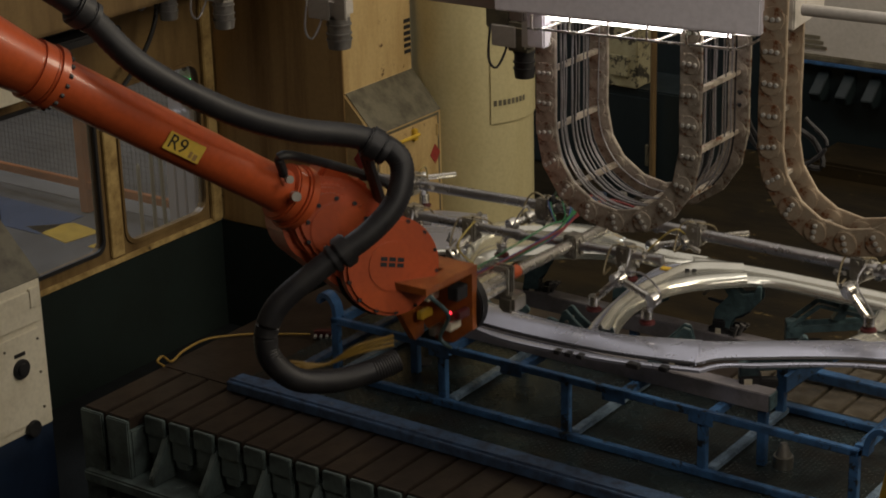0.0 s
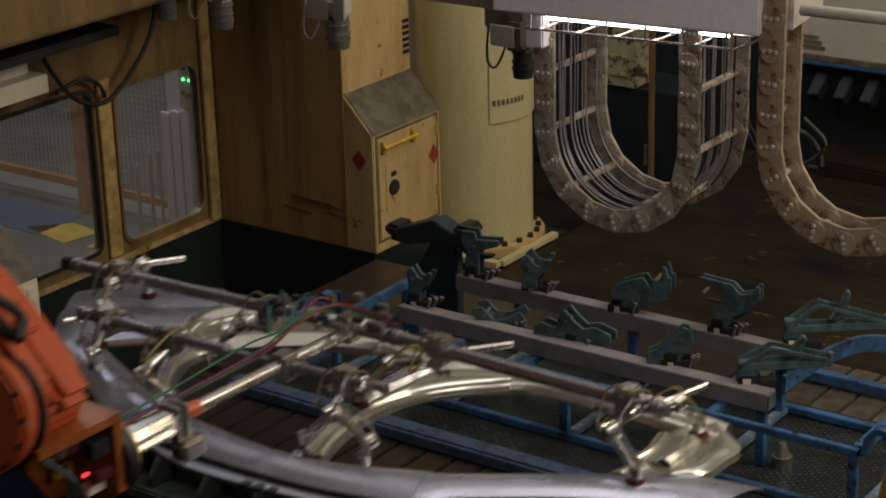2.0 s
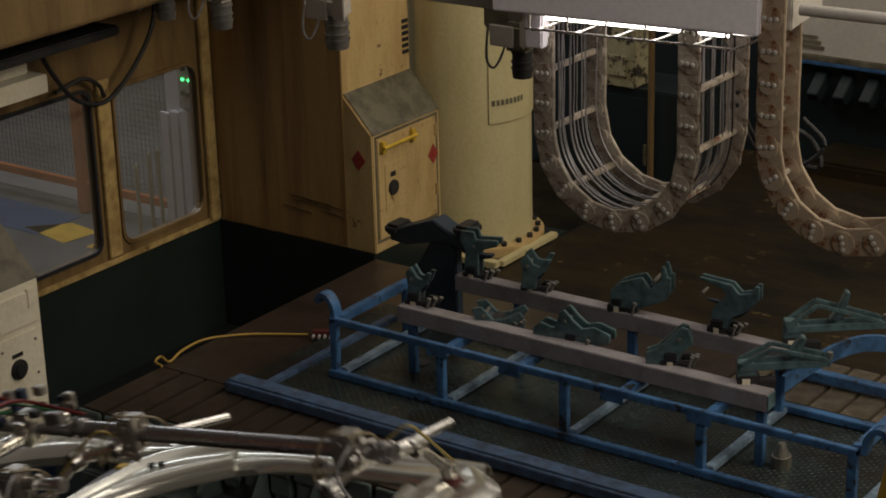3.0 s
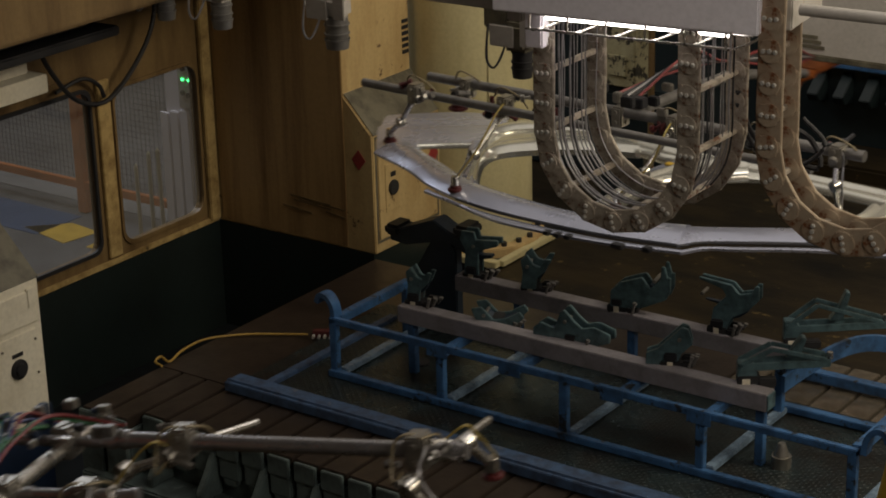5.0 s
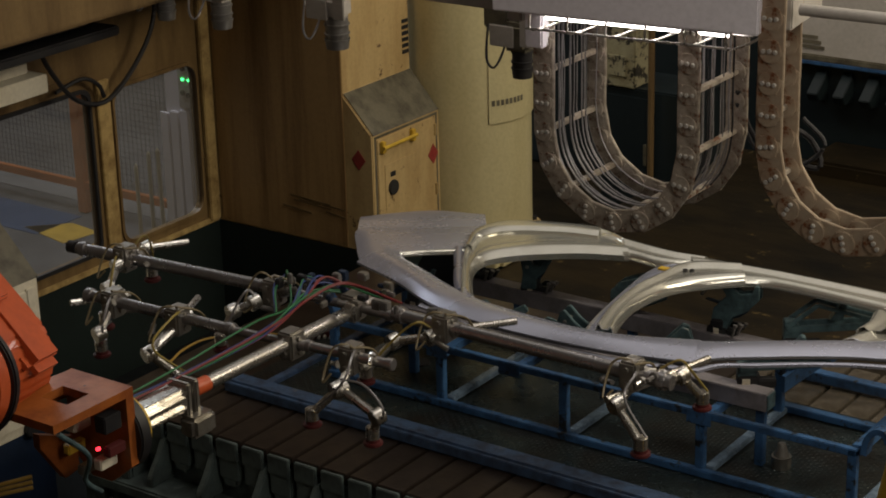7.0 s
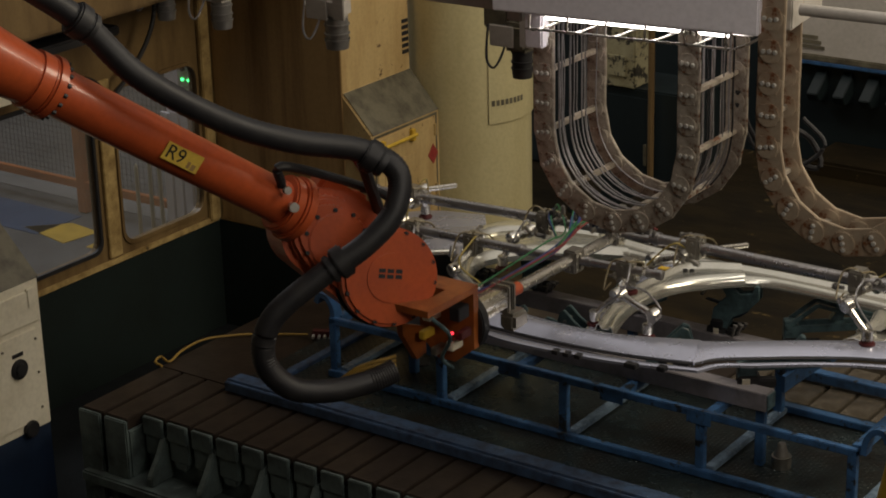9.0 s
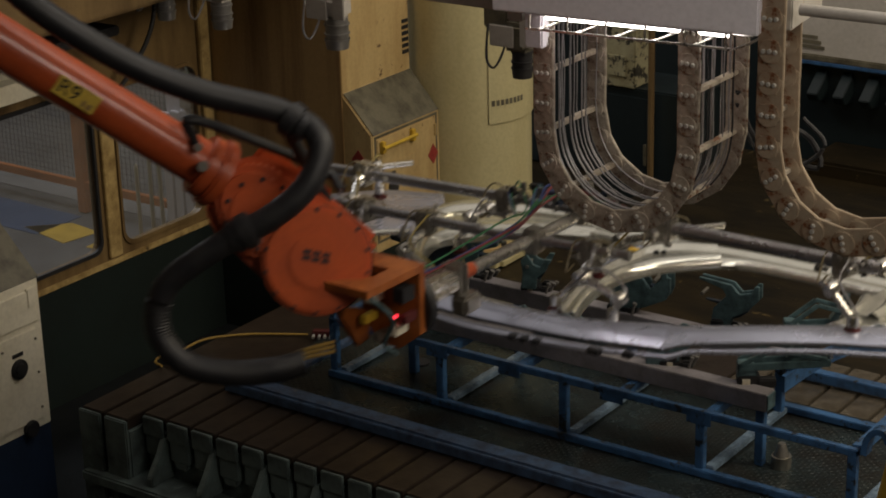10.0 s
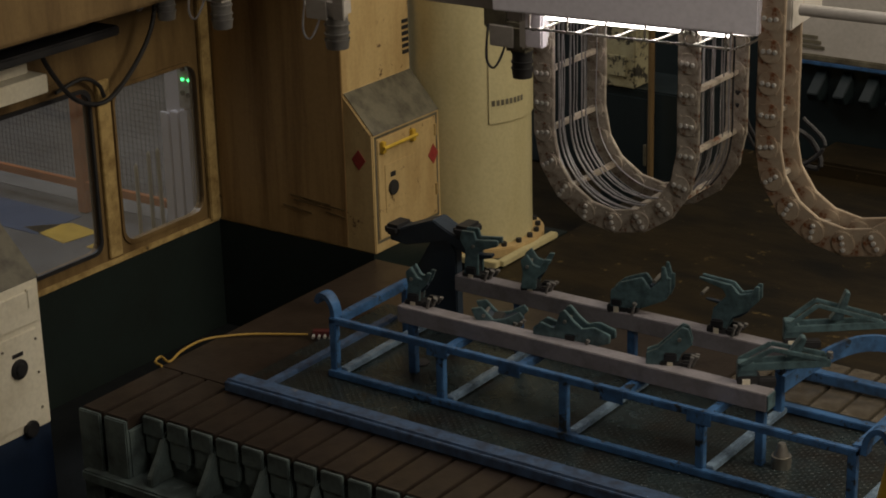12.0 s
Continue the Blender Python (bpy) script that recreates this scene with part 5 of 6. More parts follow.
def near_gripper():
    """The boom tool of the near robot, with its orange bracket."""
    h = HOME
    t = thing("gripper_tool", "bright steel boom gripper with suction fingers on orange bracket", "gripper")
    v = lambda x, y, z: Vector((x, y, z)) - h
    b = bmesh.new()
    rod(b, v(1.24, -0.36, 1.5), v(1.235, 0.78, 1.475), 0.027, 20)
    part("boom", b, CHROME, t, "polished boom tube")
    b = bmesh.new()
    box(b, v(1.195, -0.62, 1.455), v(1.285, -0.36, 1.545), 0.012)
    box(b, v(1.18, -0.6, 1.475), v(1.3, -0.4, 1.487), 0.003)
    box(b, v(1.18, -0.6, 1.513), v(1.3, -0.4, 1.525), 0.003)
    part("boom_socket", b, CHROME, t, "polished clamp socket")
    b = bmesh.new()
    rod(b, v(1.24, -0.3, 1.5), v(1.24, -0.23, 1.498), 0.0295, 20)
    part("band", b, ORANGE, t, "orange band")
    b = bmesh.new()
    for y in (-0.37, -0.33):
        box(b, v(1.19, y - 0.012, 1.43), v(1.29, y + 0.012, 1.56), 0.006)
    box(b, v(1.25, -0.4, 1.36), v(1.33, -0.28, 1.44), 0.015)
    part("boom_clamp", b, TOOL, t)
    for a, c, r, m in (((-0.15, 0.53, 1.5), (0.92, 0.61, 1.5), 0.026, 0), ((0.9, 0.61, 1.5), (1.42, 0.635, 1.49), 0.018, 1), ((1.42, 0.64, 1.5), (2.63, 0.63, 1.5), 0.027, 0), ((0.22, 0.2, 1.48), (0.98, 0.225, 1.48), 0.023, 0), ((0.96, 0.22, 1.48), (1.3, 0.25, 1.48), 0.017, 1), ((1.3, 0.255, 1.48), (1.68, 0.28, 1.48), 0.019, 1)):
        b = bmesh.new()
        rod(b, v(*a), v(*c), r, 16)
        for s in (0.03, 0.97):
            p = v(*a).lerp(v(*c), s)
            disc(b, p, v(*c) - v(*a), r * 1.25, 0.03, 16, 0.003)
        part("cross_bar", b, TUBE, t, "matte aluminium tube")
    b = bmesh.new()
    rod(b, v(-0.16, 0.53, 1.5), v(-0.2, 0.527, 1.5), 0.027, 14)
    part("end_cap", b, BLACK, t)
    for at in ((0.1, 0.55, 1.5), (0.86, 0.6, 1.49), (1.24, 0.62, 1.5), (1.66, 0.635, 1.5), (2.47, 0.63, 1.5), (0.36, 0.21, 1.47), (0.7, 0.21, 1.47), (1.24, 0.24, 1.48), (1.5, 0.27, 1.47)):
        knuckle_block(t, v(*at), (0.035, 0.042, 0.055))
    for base, elbow, tip in (((0.08, 0.62, 1.48), (0.0, 0.78, 1.45), (-0.02, 0.82, 1.33)), ((0.1, 0.5, 1.48), (0.16, 0.38, 1.43), (0.19, 0.32, 1.33)), ((0.36, 0.2, 1.46), (0.38, 0.1, 1.38), (0.31, 0.17, 1.29)), ((0.7, 0.26, 1.46), (0.72, 0.02, 1.4), (0.8, 0.1, 1.29)),
                             ((1.5, 0.3, 1.46), (1.53, 0.14, 1.4), (1.43, 0.11, 1.29)), ((1.54, 0.15, 1.4), (1.74, 0.1, 1.36), (1.7, 0.12, 1.28)), ((2.47, 0.66, 1.46), (2.47, 0.52, 1.42), (2.58, 0.5, 1.31)), ((2.5, 0.78, 1.43), (2.53, 0.88, 1.41), (2.58, 0.95, 1.31)), ((0.82, 0.52, 1.46), (0.76, 0.46, 1.43), (0.74, 0.4, 1.33)), ((1.62, 0.6, 1.46), (1.48, 0.55, 1.43), (1.42, 0.45, 1.33))):
        finger(t, v(*base), v(*elbow), v(*tip))
    for a, c in (((0.0, 0.74, 1.46), (0.1, 0.93, 1.45)), ((0.17, 0.43, 1.42), (0.25, 0.3, 1.42)), ((1.58, 0.62, 1.46), (1.75, 0.98, 1.42)), ((2.44, 0.5, 1.44), (2.55, 1.05, 1.42)), ((0.56, 0.48, 1.44), (0.74, 0.0, 1.42)), ((0.2, 0.13, 1.46), (0.3, 0.36, 1.44))):
        b = bmesh.new()
        rod(b, v(*a), v(*c), 0.014, 10)
        part("adjuster_rod", b, CHROME, t)
    for x, y, z in ((0.1, 0.55, 1.5), (0.86, 0.6, 1.49), (1.66, 0.635, 1.5), (2.47, 0.63, 1.5), (0.36, 0.21, 1.47), (0.7, 0.21, 1.47), (1.5, 0.27, 1.47)):
        for s in (-1, 1):
            b = bmesh.new()
            r = random.uniform(0.05, 0.085)
            tube(b, smoothed([v(x, y, z + 0.05), v(x + s * r * 0.5, y - 0.03, z + r), v(x + s * r, y + s * 0.05, z + 0.03), v(x + s * r * 0.8, y + s * 0.12, z - 0.06), v(x + s * 0.02, y + s * 0.1, z - 0.03)], 20), 0.0045, 6)
            part("air_line", b, AIR_LINE, t, "yellowed air line")
    # valve cluster at the crossing
    for k in range(34):
        b = bmesh.new()
        x, y, z = 1.0 + random.uniform(-0.1, 0.45), 0.6 + random.uniform(-0.12, 0.16), 1.52 + random.uniform(-0.02, 0.05)
        box(b, v(x, y, z), v(x + random.uniform(0.015, 0.05), y + random.uniform(0.015, 0.04), z + random.uniform(0.015, 0.045)), 0.004)
        part("valve", b, random.choice((TOOL, CHROME, BLACK, SENSOR, SENSOR, NAVY)), t)
    for k in range(16):
        b = bmesh.new()
        o, e = random.uniform(-0.05, 0.05), random.uniform(-0.06, 0.06)
        p = [v(1.18 + o * 0.4, -0.62, 1.55), v(1.19 + o * 0.6, -0.3, 1.53 + abs(o) * 0.6), v(1.19 + o * 0.8, 0.1 + e, 1.53 + abs(o)), v(1.12 + o, 0.4 + e, 1.55 + o * 0.5), v(1.08 + o * 3, 0.56 + e, 1.57 + e * 0.4), v(1.15 + o * 6, 0.68, 1.53)]
        tube(b, smoothed(p if k < 8 else p[3:], 24), 0.0042, 6)
        part("wire", b, WIRES[k % 3], t)
    for x, y, z in ((0.1, 0.55, 1.5), (0.86, 0.6, 1.49), (1.66, 0.635, 1.5), (2.47, 0.63, 1.5), (0.36, 0.21, 1.47), (0.7, 0.21, 1.47), (1.5, 0.27, 1.47)):
        for k in range(4):
            b = bmesh.new()
            p = v(x + random.uniform(-0.11, 0.11), y + random.uniform(-0.06, 0.06), z + random.uniform(-0.06, 0.04))
            q = Vector((random.uniform(-1, 1), random.uniform(-1, 1), random.uniform(-0.4, 0.4))).normalized() * random.uniform(0.03, 0.07)
            rod(b, p, p + q, random.uniform(0.007, 0.012), 10)
            disc(b, p, q, 0.016, 0.016, 8, 0.002)
            part("fitting", b, random.choice((TOOL, CHROME, SENSOR, SENSOR)), t)
    # orange bracket of the wrist
    x0, x1, y0, y1, z0, z1 = 1.07, 1.35, -1.06, -0.7, 1.36, 1.69
    for lo, hi in (((x0, y1 - 0.035, z0), (x1, y1, z1)),):
        b = bmesh.new()
        sheet_with_holes(b, [(x0 - h.x, z0 + 0.06 - h.z), (x0 + 0.09 - h.x, z0 - 0.03 - h.z), (x1 - 0.1 - h.x, z0 - 0.03 - h.z), (x1 - h.x, z0 + 0.05 - h.z), (x1 - h.x, z1 - h.z), (x0 - h.x, z1 - h.z)], [], y1 - 0.035 - h.y, y1 - h.y, "y")
        br = part("bracket_plate", b, ORANGE_PALE, t, "orange end plate", smooth=None)
    b = bmesh.new()
    sheet_with_holes(b, [(x0 - 0.05 - h.x, y0 - h.y), (x1 - h.x, y0 - h.y), (x1 - h.x, y1 - 0.035 - h.y), (x0 - h.x, y1 - 0.035 - h.y)], [[(x0 + 0.08 - h.x, y0 + 0.14 - h.y), (x1 - 0.08 - h.x, y0 + 0.14 - h.y), (x1 - 0.08 - h.x, y1 - 0.12 - h.y), (x0 + 0.08 - h.x, y1 - 0.12 - h.y)]], z1 - 0.03 - h.z, z1 - h.z, "z")
    part("bracket_top", b, ORANGE_PALE, t, "orange top plate with window", smooth=None)
    b = bmesh.new()
    for x in (x0,):
        prism(b, [(y1 - 0.035 - h.y, z1 - 0.03 - h.z), (y1 - 0.035 - h.y, z1 - 0.08 - h.z), (y0 + 0.16 - h.y, z1 - 0.06 - h.z), (y0 - h.y, z1 - 0.03 - h.z)], x - h.x, x + 0.03 - h.x, "x")
    prism(b, [(y1 - 0.035 - h.y, z0 + 0.1 - h.z), (y1 - 0.035 - h.y, z0 - 0.02 - h.z), (y1 - 0.1 - h.y, z0 - 0.03 - h.z), (y1 - 0.2 - h.y, z0 + 0.12 - h.z), (y1 - 0.2 - h.y, z0 + 0.17 - h.z)], x0 - h.x, x0 + 0.03 - h.x, "x")
    part("bracket_gusset", b, ORANGE_PALE, t)
    for k, (dx, dz, s, m) in enumerate(((0.08, 0.17, 0.045, WHITE), (0.2, 0.06, 0.035, WHITE), (0.12, 0.02, 0.03, TOOL), (0.22, 0.2, 0.05, BLACK), (0.06, 0.08, 0.03, YELLOW), (0.25, 0.12, 0.03, RED_RUBBER))):
        b = bmesh.new()
        box(b, v(x0 + dx, y1 - 0.13, z0 + dz), v(x0 + dx + s, y1 - 0.05, z0 + dz + s * 1.2), 0.004)
        part("valve", b, m, br)
    b = bmesh.new()
    disc(b, v(x0 + 0.24, y1 - 0.14, z0 + 0.15), (0.3, -1, 0.3), 0.007, 0.012, 10)
    part("status_light", b, RED_LED, br, "lit red status light")
    b = bmesh.new()
    disc(b, v(1.24, -0.68, 1.5), (0, 1, 0), 0.14, 0.05, 28, 0.006)
    part("tool_changer", b, BLACK, t)
    b = bmesh.new()
    disc(b, v(1.24, -0.64, 1.5), (0, 1, 0), 0.11, 0.035, 28, 0.005)
    part("adapter_plate", b, YELLOW, t, "yellowed adapter plate")
    for k in range(3):
        b = bmesh.new()
        tube(b, smoothed([v(1.1, -0.95, 1.36 + 0.02 * k), v(0.98, -1.05, 1.33 + 0.015 * k), v(0.86, -1.1, 1.27), v(0.76, -1.22, 1.26 + 0.02 * k)], 20), 0.0075, 8)
        part("yellow_lead", b, HOSE_YELLOW, t)
    b = bmesh.new()
    tube(b, smoothed([v(1.36, -1.05, 1.66), v(1.38, -0.95, 1.55), v(1.3, -0.9, 1.42), v(1.32, -0.85, 1.36)], 16), 0.009, 8)
    part("teal_lead", b, CLAMP, t)
    return t


def robot_arm():
    """The near robot's forearm, wrist housing and hose, about the wrist axis."""
    t = thing("robot_arm", "orange industrial robot forearm with black corrugated hose", "robot arm")
    J, K = Vector((-0.29, -0.288, 0.337)), Vector((-0.647, -1.155, 0.986))
    u = (K - J).normalized()
    e1 = -J.normalized()
    n = Vector((0.92, -0.38, 0)) - e1 * Vector((0.92, -0.38, 0)).dot(e1)
    n.normalize()
    e2 = n.cross(e1)
    M = Matrix((e1, e2, n)).transposed().to_4x4()
    M.translation = -n * 0.175
    b = bmesh.new()
    tube(b, smoothed([J + u * 0.02, K], 12), 0.088, 32, 0, 0.094)
    part("forearm_tube", b, ORANGE, t)
    b = bmesh.new()
    disc(b, K, u, 0.122, 0.05, 32, 0.01)
    disc(b, K + u * 0.055, u, 0.114, 0.07, 32, 0.01)
    collar = part("collar", b, ORANGE, t, "flanged orange collar")
    bolt = bmesh.new()
    disc(bolt, (0, 0, 0), (0, 0, 1), 0.009, 0.014, 8)
    bolt = mesh("bolt", bolt, BLACK)
    q = u.to_track_quat("Z", "Y").to_matrix().to_4x4()
    for k in range(18):
        ob = new("bolt", bolt)
        a = k * math.tau / 18
        ob.parent, ob.matrix_basis = collar, Matrix.Translation(K - u * 0.036) @ q @ Matrix.Translation((0.11 * math.cos(a), 0.11 * math.sin(a), 0.008))
    b = bmesh.new()
    tube(b, smoothed([K + u * 0.05, K + u * 0.6], 6), 0.1, 28, 0, 0.15)
    box(b, (-0.13, -0.2, -0.12), (0.13, 0.2, 0.2), 0.03, Matrix.Translation(K + u * 0.75) @ q)
    part("elbow_housing", b, ORANGE, t)
    b = bmesh.new()
    disc(b, J, u, 0.12, 0.05, 28, 0.008)
    disc(b, J - u * 0.05, u, 0.135, 0.05, 28, 0.01)
    part("wrist_flange", b, ORANGE, t)
    # wrist housing: two round ends blended, thick along n
    def hull(r0, c0, r1, c1, segs=18):
        d = Vector(c1) - Vector(c0)
        ang = math.atan2(d.y, d.x)
        k = math.acos((r0 - r1) / d.length)
        pts = [(c1[0] + r1 * math.cos(ang - k + 2 * k * i / segs), c1[1] + r1 * math.sin(ang - k + 2 * k * i / segs)) for i in range(segs + 1)]
        pts += [(c0[0] + r0 * math.cos(ang + k + (math.tau - 2 * k) * i / segs), c0[1] + r0 * math.sin(ang + k + (math.tau - 2 * k) * i / segs)) for i in range(segs + 1)]
        return pts
    b = bmesh.new()
    prism(b, hull(0.197, (0, -0.005), 0.18, (-0.3, 0.0)), -0.2, 0.11, "z", 0.03, M)
    part("wrist_housing", b, ORANGE, t)
    b = bmesh.new()
    prism(b, hull(0.15, (-0.24, -0.015), 0.135, (-0.31, 0.0)), 0.1, 0.16, "z", 0.022, M)
    disc(b, M @ Vector((-0.26, -0.01, 0.162)), n, 0.115, 0.012, 32, 0.004)
    gear = part("gear_cover", b, ORANGE, t, "flat round orange gear cover")
    for k in range(10):
        ob = new("bolt", bolt)
        a = 0.3 + k * math.tau / 10
        ob.parent, ob.matrix_basis = gear, M @ Matrix.Translation((-0.26 + 0.128 * math.cos(a), -0.01 + 0.128 * math.sin(a), 0.163))
    b = bmesh.new()
    disc(b, M @ Vector((0.012, -0.012, 0.14)), n, 0.205, 0.09, 48, 0.016)
    disc(b, M @ Vector((0.012, -0.012, 0.184)), n, 0.105, 0.012, 36, 0.004)
    cover = part("axis_cover", b, ORANGE, t, "round orange axis cover")
    b = bmesh.new()
    disc(b, M @ Vector((0.015, -0.015, 0.075)), n, 0.212, 0.03, 40, 0.006)
    part("seal_ring", b, BLACK, t)
    # emblem as plain strokes
    for k in range(3):
        b = bmesh.new()
        m2 = Matrix.Translation(M @ Vector((0.0, 0.0, 0.1895))) @ n.to_track_quat("Z", "Y").to_matrix().to_4x4() @ Matrix.Rotation(radians(-12), 4, "Z")
        x = (k - 1) * 0.036
        box(b, (x - 0.014, -0.02, 0), (x + 0.014, -0.003, 0.002), 0, m2)
        box(b, (x - 0.014, 0.003, 0), (x + 0.014, 0.02, 0.002), 0, m2)
        part("emblem", b, BLACK, cover)
    for k in range(14):
        ob = new("bolt", bolt)
        a = k * math.tau / 14
        ob.parent, ob.matrix_basis = cover, M @ Matrix.Translation((0.012 + 0.19 * math.cos(a), -0.012 + 0.19 * math.sin(a), 0.178))
    b = bmesh.new()
    box(b, (-0.42, 0.1, -0.12), (-0.1, 0.21, 0.06), 0.02, M)
    for k in range(3):
        box(b, (-0.36 + k * 0.1, 0.2, -0.08), (-0.3 + k * 0.1, 0.225, 0.02), 0.008, M)
    part("motor_cover", b, ORANGE, t)
    b = bmesh.new()
    box(b, (-0.12, 0.12, -0.16), (0.16, 0.2, 0.02), 0.03, M)
    part("wrist_cover", b, ORANGE, t)
    b = bmesh.new()
    box(b, (-0.34, -0.03, 0.1545), (-0.31, 0.01, 0.157), 0.0, M)
    part("sticker", b, WHITE, t)
    # label plate on the tube
    c = J + u * 0.56
    out = (Vector((0.6, -0.79, 0.2)) - u * Vector((0.6, -0.79, 0.2)).dot(u)).normalized()
    L = Matrix((-u, out.cross(-u), out)).transposed().to_4x4()
    L.translation = c + out * 0.0925
    b = bmesh.new()
    box(b, (-0.085, -0.037, 0), (0.085, 0.037, 0.004), 0.002, L)
    lab = part("label_plate", b, YELLOW_SIGN, t, "yellow label plate reading R9")
    text("letters", "R9", 0.078, BLACK, lab, L @ Matrix.Translation((-0.032, 0, 0.0045)), "black letters R9")
    b = bmesh.new()
    box(b, (0.03, -0.028, 0.0035), (0.044, -0.002, 0.0048), 0, L)
    box(b, (0.05, -0.03, 0.0035), (0.068, -0.006, 0.0048), 0, L)
    part("marking", b, BROWN, lab)
    # hose
    pts = HOSE
    b = bmesh.new()
    tube(b, smoothed(pts, 330), 0.047, 14, 0.0022)
    part("hose", b, BLACK, t, "black corrugated cable hose")
    for p, d in ((2, 0.9), (7, 0.3), (10, 0.5)):
        b = bmesh.new()
        a, c = Vector(pts[p - 1]), Vector(pts[p])
        m2 = a.lerp(c, d)
        disc(b, m2, c - a, 0.068, 0.06, 20, 0.008)
        disc(b, m2 + (c - a).normalized() * 0.05, c - a, 0.06, 0.03, 20, 0.006)
        part("hose_clip", b, BLACK, t)
    b = bmesh.new()
    rod(b, M @ Vector((-0.1, 0.18, 0.02)), Vector(pts[6]) + Vector((0, 0, -0.02)), 0.025)
    part("hose_bracket", b, BLACK, t)
    b = bmesh.new()
    tube(b, smoothed([J + Vector((0.06, -0.08, 0.11)), J + Vector((0.1, -0.1, 0.2)), M @ Vector((-0.2, 0.26, 0.06)), M @ Vector((-0.08, 0.25, 0.1))], 20), 0.019, 10)
    part("lead", b, BLACK, t)
    b = bmesh.new()
    disc(b, J + n * 0.14, n, 0.02, 0.04, 12)
    part("plug", b, TOOL, t)
    b = bmesh.new()
    disc(b, J + n * 0.12 + u * 0.02 + Vector((0, 0, 0.06)), n, 0.016, 0.03, 12)
    part("plug", b, TOOL, t)
    return t


def far_gripper():
    """The second robot's tool, reaching in from beyond the bed."""
    h = HOME
    v = lambda x, y, z: Vector((x, y, z)) - h
    t = thing("far_gripper_tool", "dark steel twin-bar gripper with red suction cups", "gripper")
    for a, c, r in (((-0.05, 0.2, 1.61), (1.2, 0.25, 1.6), 0.022), ((0.2, 0.42, 1.63), (1.3, 0.46, 1.63), 0.024), ((1.3, 0.46, 1.63), (2.6, 0.53, 1.62), 0.026), ((1.1, 0.25, 1.6), (2.45, 0.34, 1.58), 0.02)):
        b = bmesh.new()
        rod(b, v(*a), v(*c), r, 14)
        part("cross_bar", b, SENSOR, t, "dull steel tube")
    for base, elbow, tip in (((0.3, 0.2, 1.6), (0.14, 0.26, 1.42), (-0.02, 0.35, 1.31)), ((0.8, 0.3, 1.6), (0.79, 0.05, 1.42), (0.76, -0.06, 1.31)), ((1.65, 0.45, 1.6), (1.6, 0.3, 1.42), (1.53, 0.17, 1.31)), ((2.48, 0.5, 1.6), (2.45, 0.55, 1.45), (2.42, 0.64, 1.31))):
        finger(t, v(*base), v(*elbow), v(*tip), 0.014)
    for x, y in ((0.3, 0.2), (0.45, 0.42), (0.8, 0.28), (1.35, 0.46), (1.65, 0.47), (2.1, 0.5), (2.48, 0.51)):
        knuckle_block(t, v(x, y, 1.61), (0.03, 0.04, 0.05))
    for x, y in ((0.42, 0.38), (0.62, 0.4), (1.0, 0.42)):
        b = bmesh.new()
        rod(b, v(x, y, 1.6), v(x, y, 1.53), 0.012)
        suction_cup(b, v(x, y, 1.51), 0.05)
        part("suction_cup", b, RED_RUBBER, t, "dark red suction cup")
    for x, y in ((0.3, 0.22), (0.45, 0.42), (0.8, 0.3), (1.65, 0.47), (2.1, 0.5), (2.48, 0.51)):
        for k in range(5):
            b = bmesh.new()
            p = v(x + random.uniform(-0.1, 0.1), y + random.uniform(-0.05, 0.05), 1.61 + random.uniform(-0.07, 0.05))
            q = Vector((random.uniform(-1, 1), random.uniform(-1, 1), random.uniform(-0.5, 0.5))).normalized() * random.uniform(0.03, 0.08)
            rod(b, p, p + q, random.uniform(0.008, 0.014), 10)
            disc(b, p, q, 0.02, 0.02, 8, 0.002)
            part("fitting", b, random.choice((TOOL, SENSOR, BLACK, RED_RUBBER)), t)
        b = bmesh.new()
        tube(b, smoothed([v(x - 0.08, y, 1.64), v(x - 0.02, y - 0.03, 1.7), v(x + 0.07, y, 1.66), v(x + 0.1, y + 0.03, 1.6)], 16), 0.005, 6)
        part("air_line", b, AIR_LINE, t, "yellowed air line")
    b = bmesh.new()
    tube(b, [v(1.42, 0.46, 1.64), v(1.36, 1.4, 1.6), v(1.15, 2.5, 1.33)], 0.028, 16)
    part("boom", b, SENSOR, t)
    for k in range(12):
        b = bmesh.new()
        x, y, z = 1.3 + random.uniform(-0.2, 0.3), 0.45 + random.uniform(-0.1, 0.3), 1.63 + random.uniform(0, 0.05)
        box(b, v(x, y, z), v(x + random.uniform(0.03, 0.08), y + random.uniform(0.03, 0.06), z + random.uniform(0.03, 0.06)), 0.005)
        part("valve", b, random.choice((TOOL, BLACK, RED_RUBBER, CHROME)), t)
    for k in range(5):
        b = bmesh.new()
        o = 0.03 * k
        tube(b, smoothed([v(1.3 + o, 0.5, 1.7), v(1.4 + o, 0.8, 1.75 + o), v(1.4, 1.3, 1.7), v(1.3, 2.0, 1.5 + o), v(1.15, 2.6, 1.4)], 24), 0.007, 6)
        part("wire", b, (WIRES[1], BLACK, CABLE, BLACK, WIRES[1])[k], t)
    b = bmesh.new()
    prism(b, [(0.93 - h.x, 1.33 - h.z), (1.17 - h.x, 1.33 - h.z), (1.17 - h.x, 1.29 - h.z), (1.09 - h.x, 1.25 - h.z), (1.04 - h.x, 1.16 - h.z), (0.96 - h.x, 1.18 - h.z)], 2.56 - h.y, 2.6 - h.y, "y", 0.008)
    box(b, v(0.93, 2.6, 1.3), v(1.17, 2.95, 1.33), 0.008)
    part("bracket", b, ORANGE_PALE, t, "orange wrist bracket")
    b = bmesh.new()
    disc(b, v(0.97, 3.15, 1.47), (0.9, 0.25, 0), 0.125, 0.12, 32, 0.02)
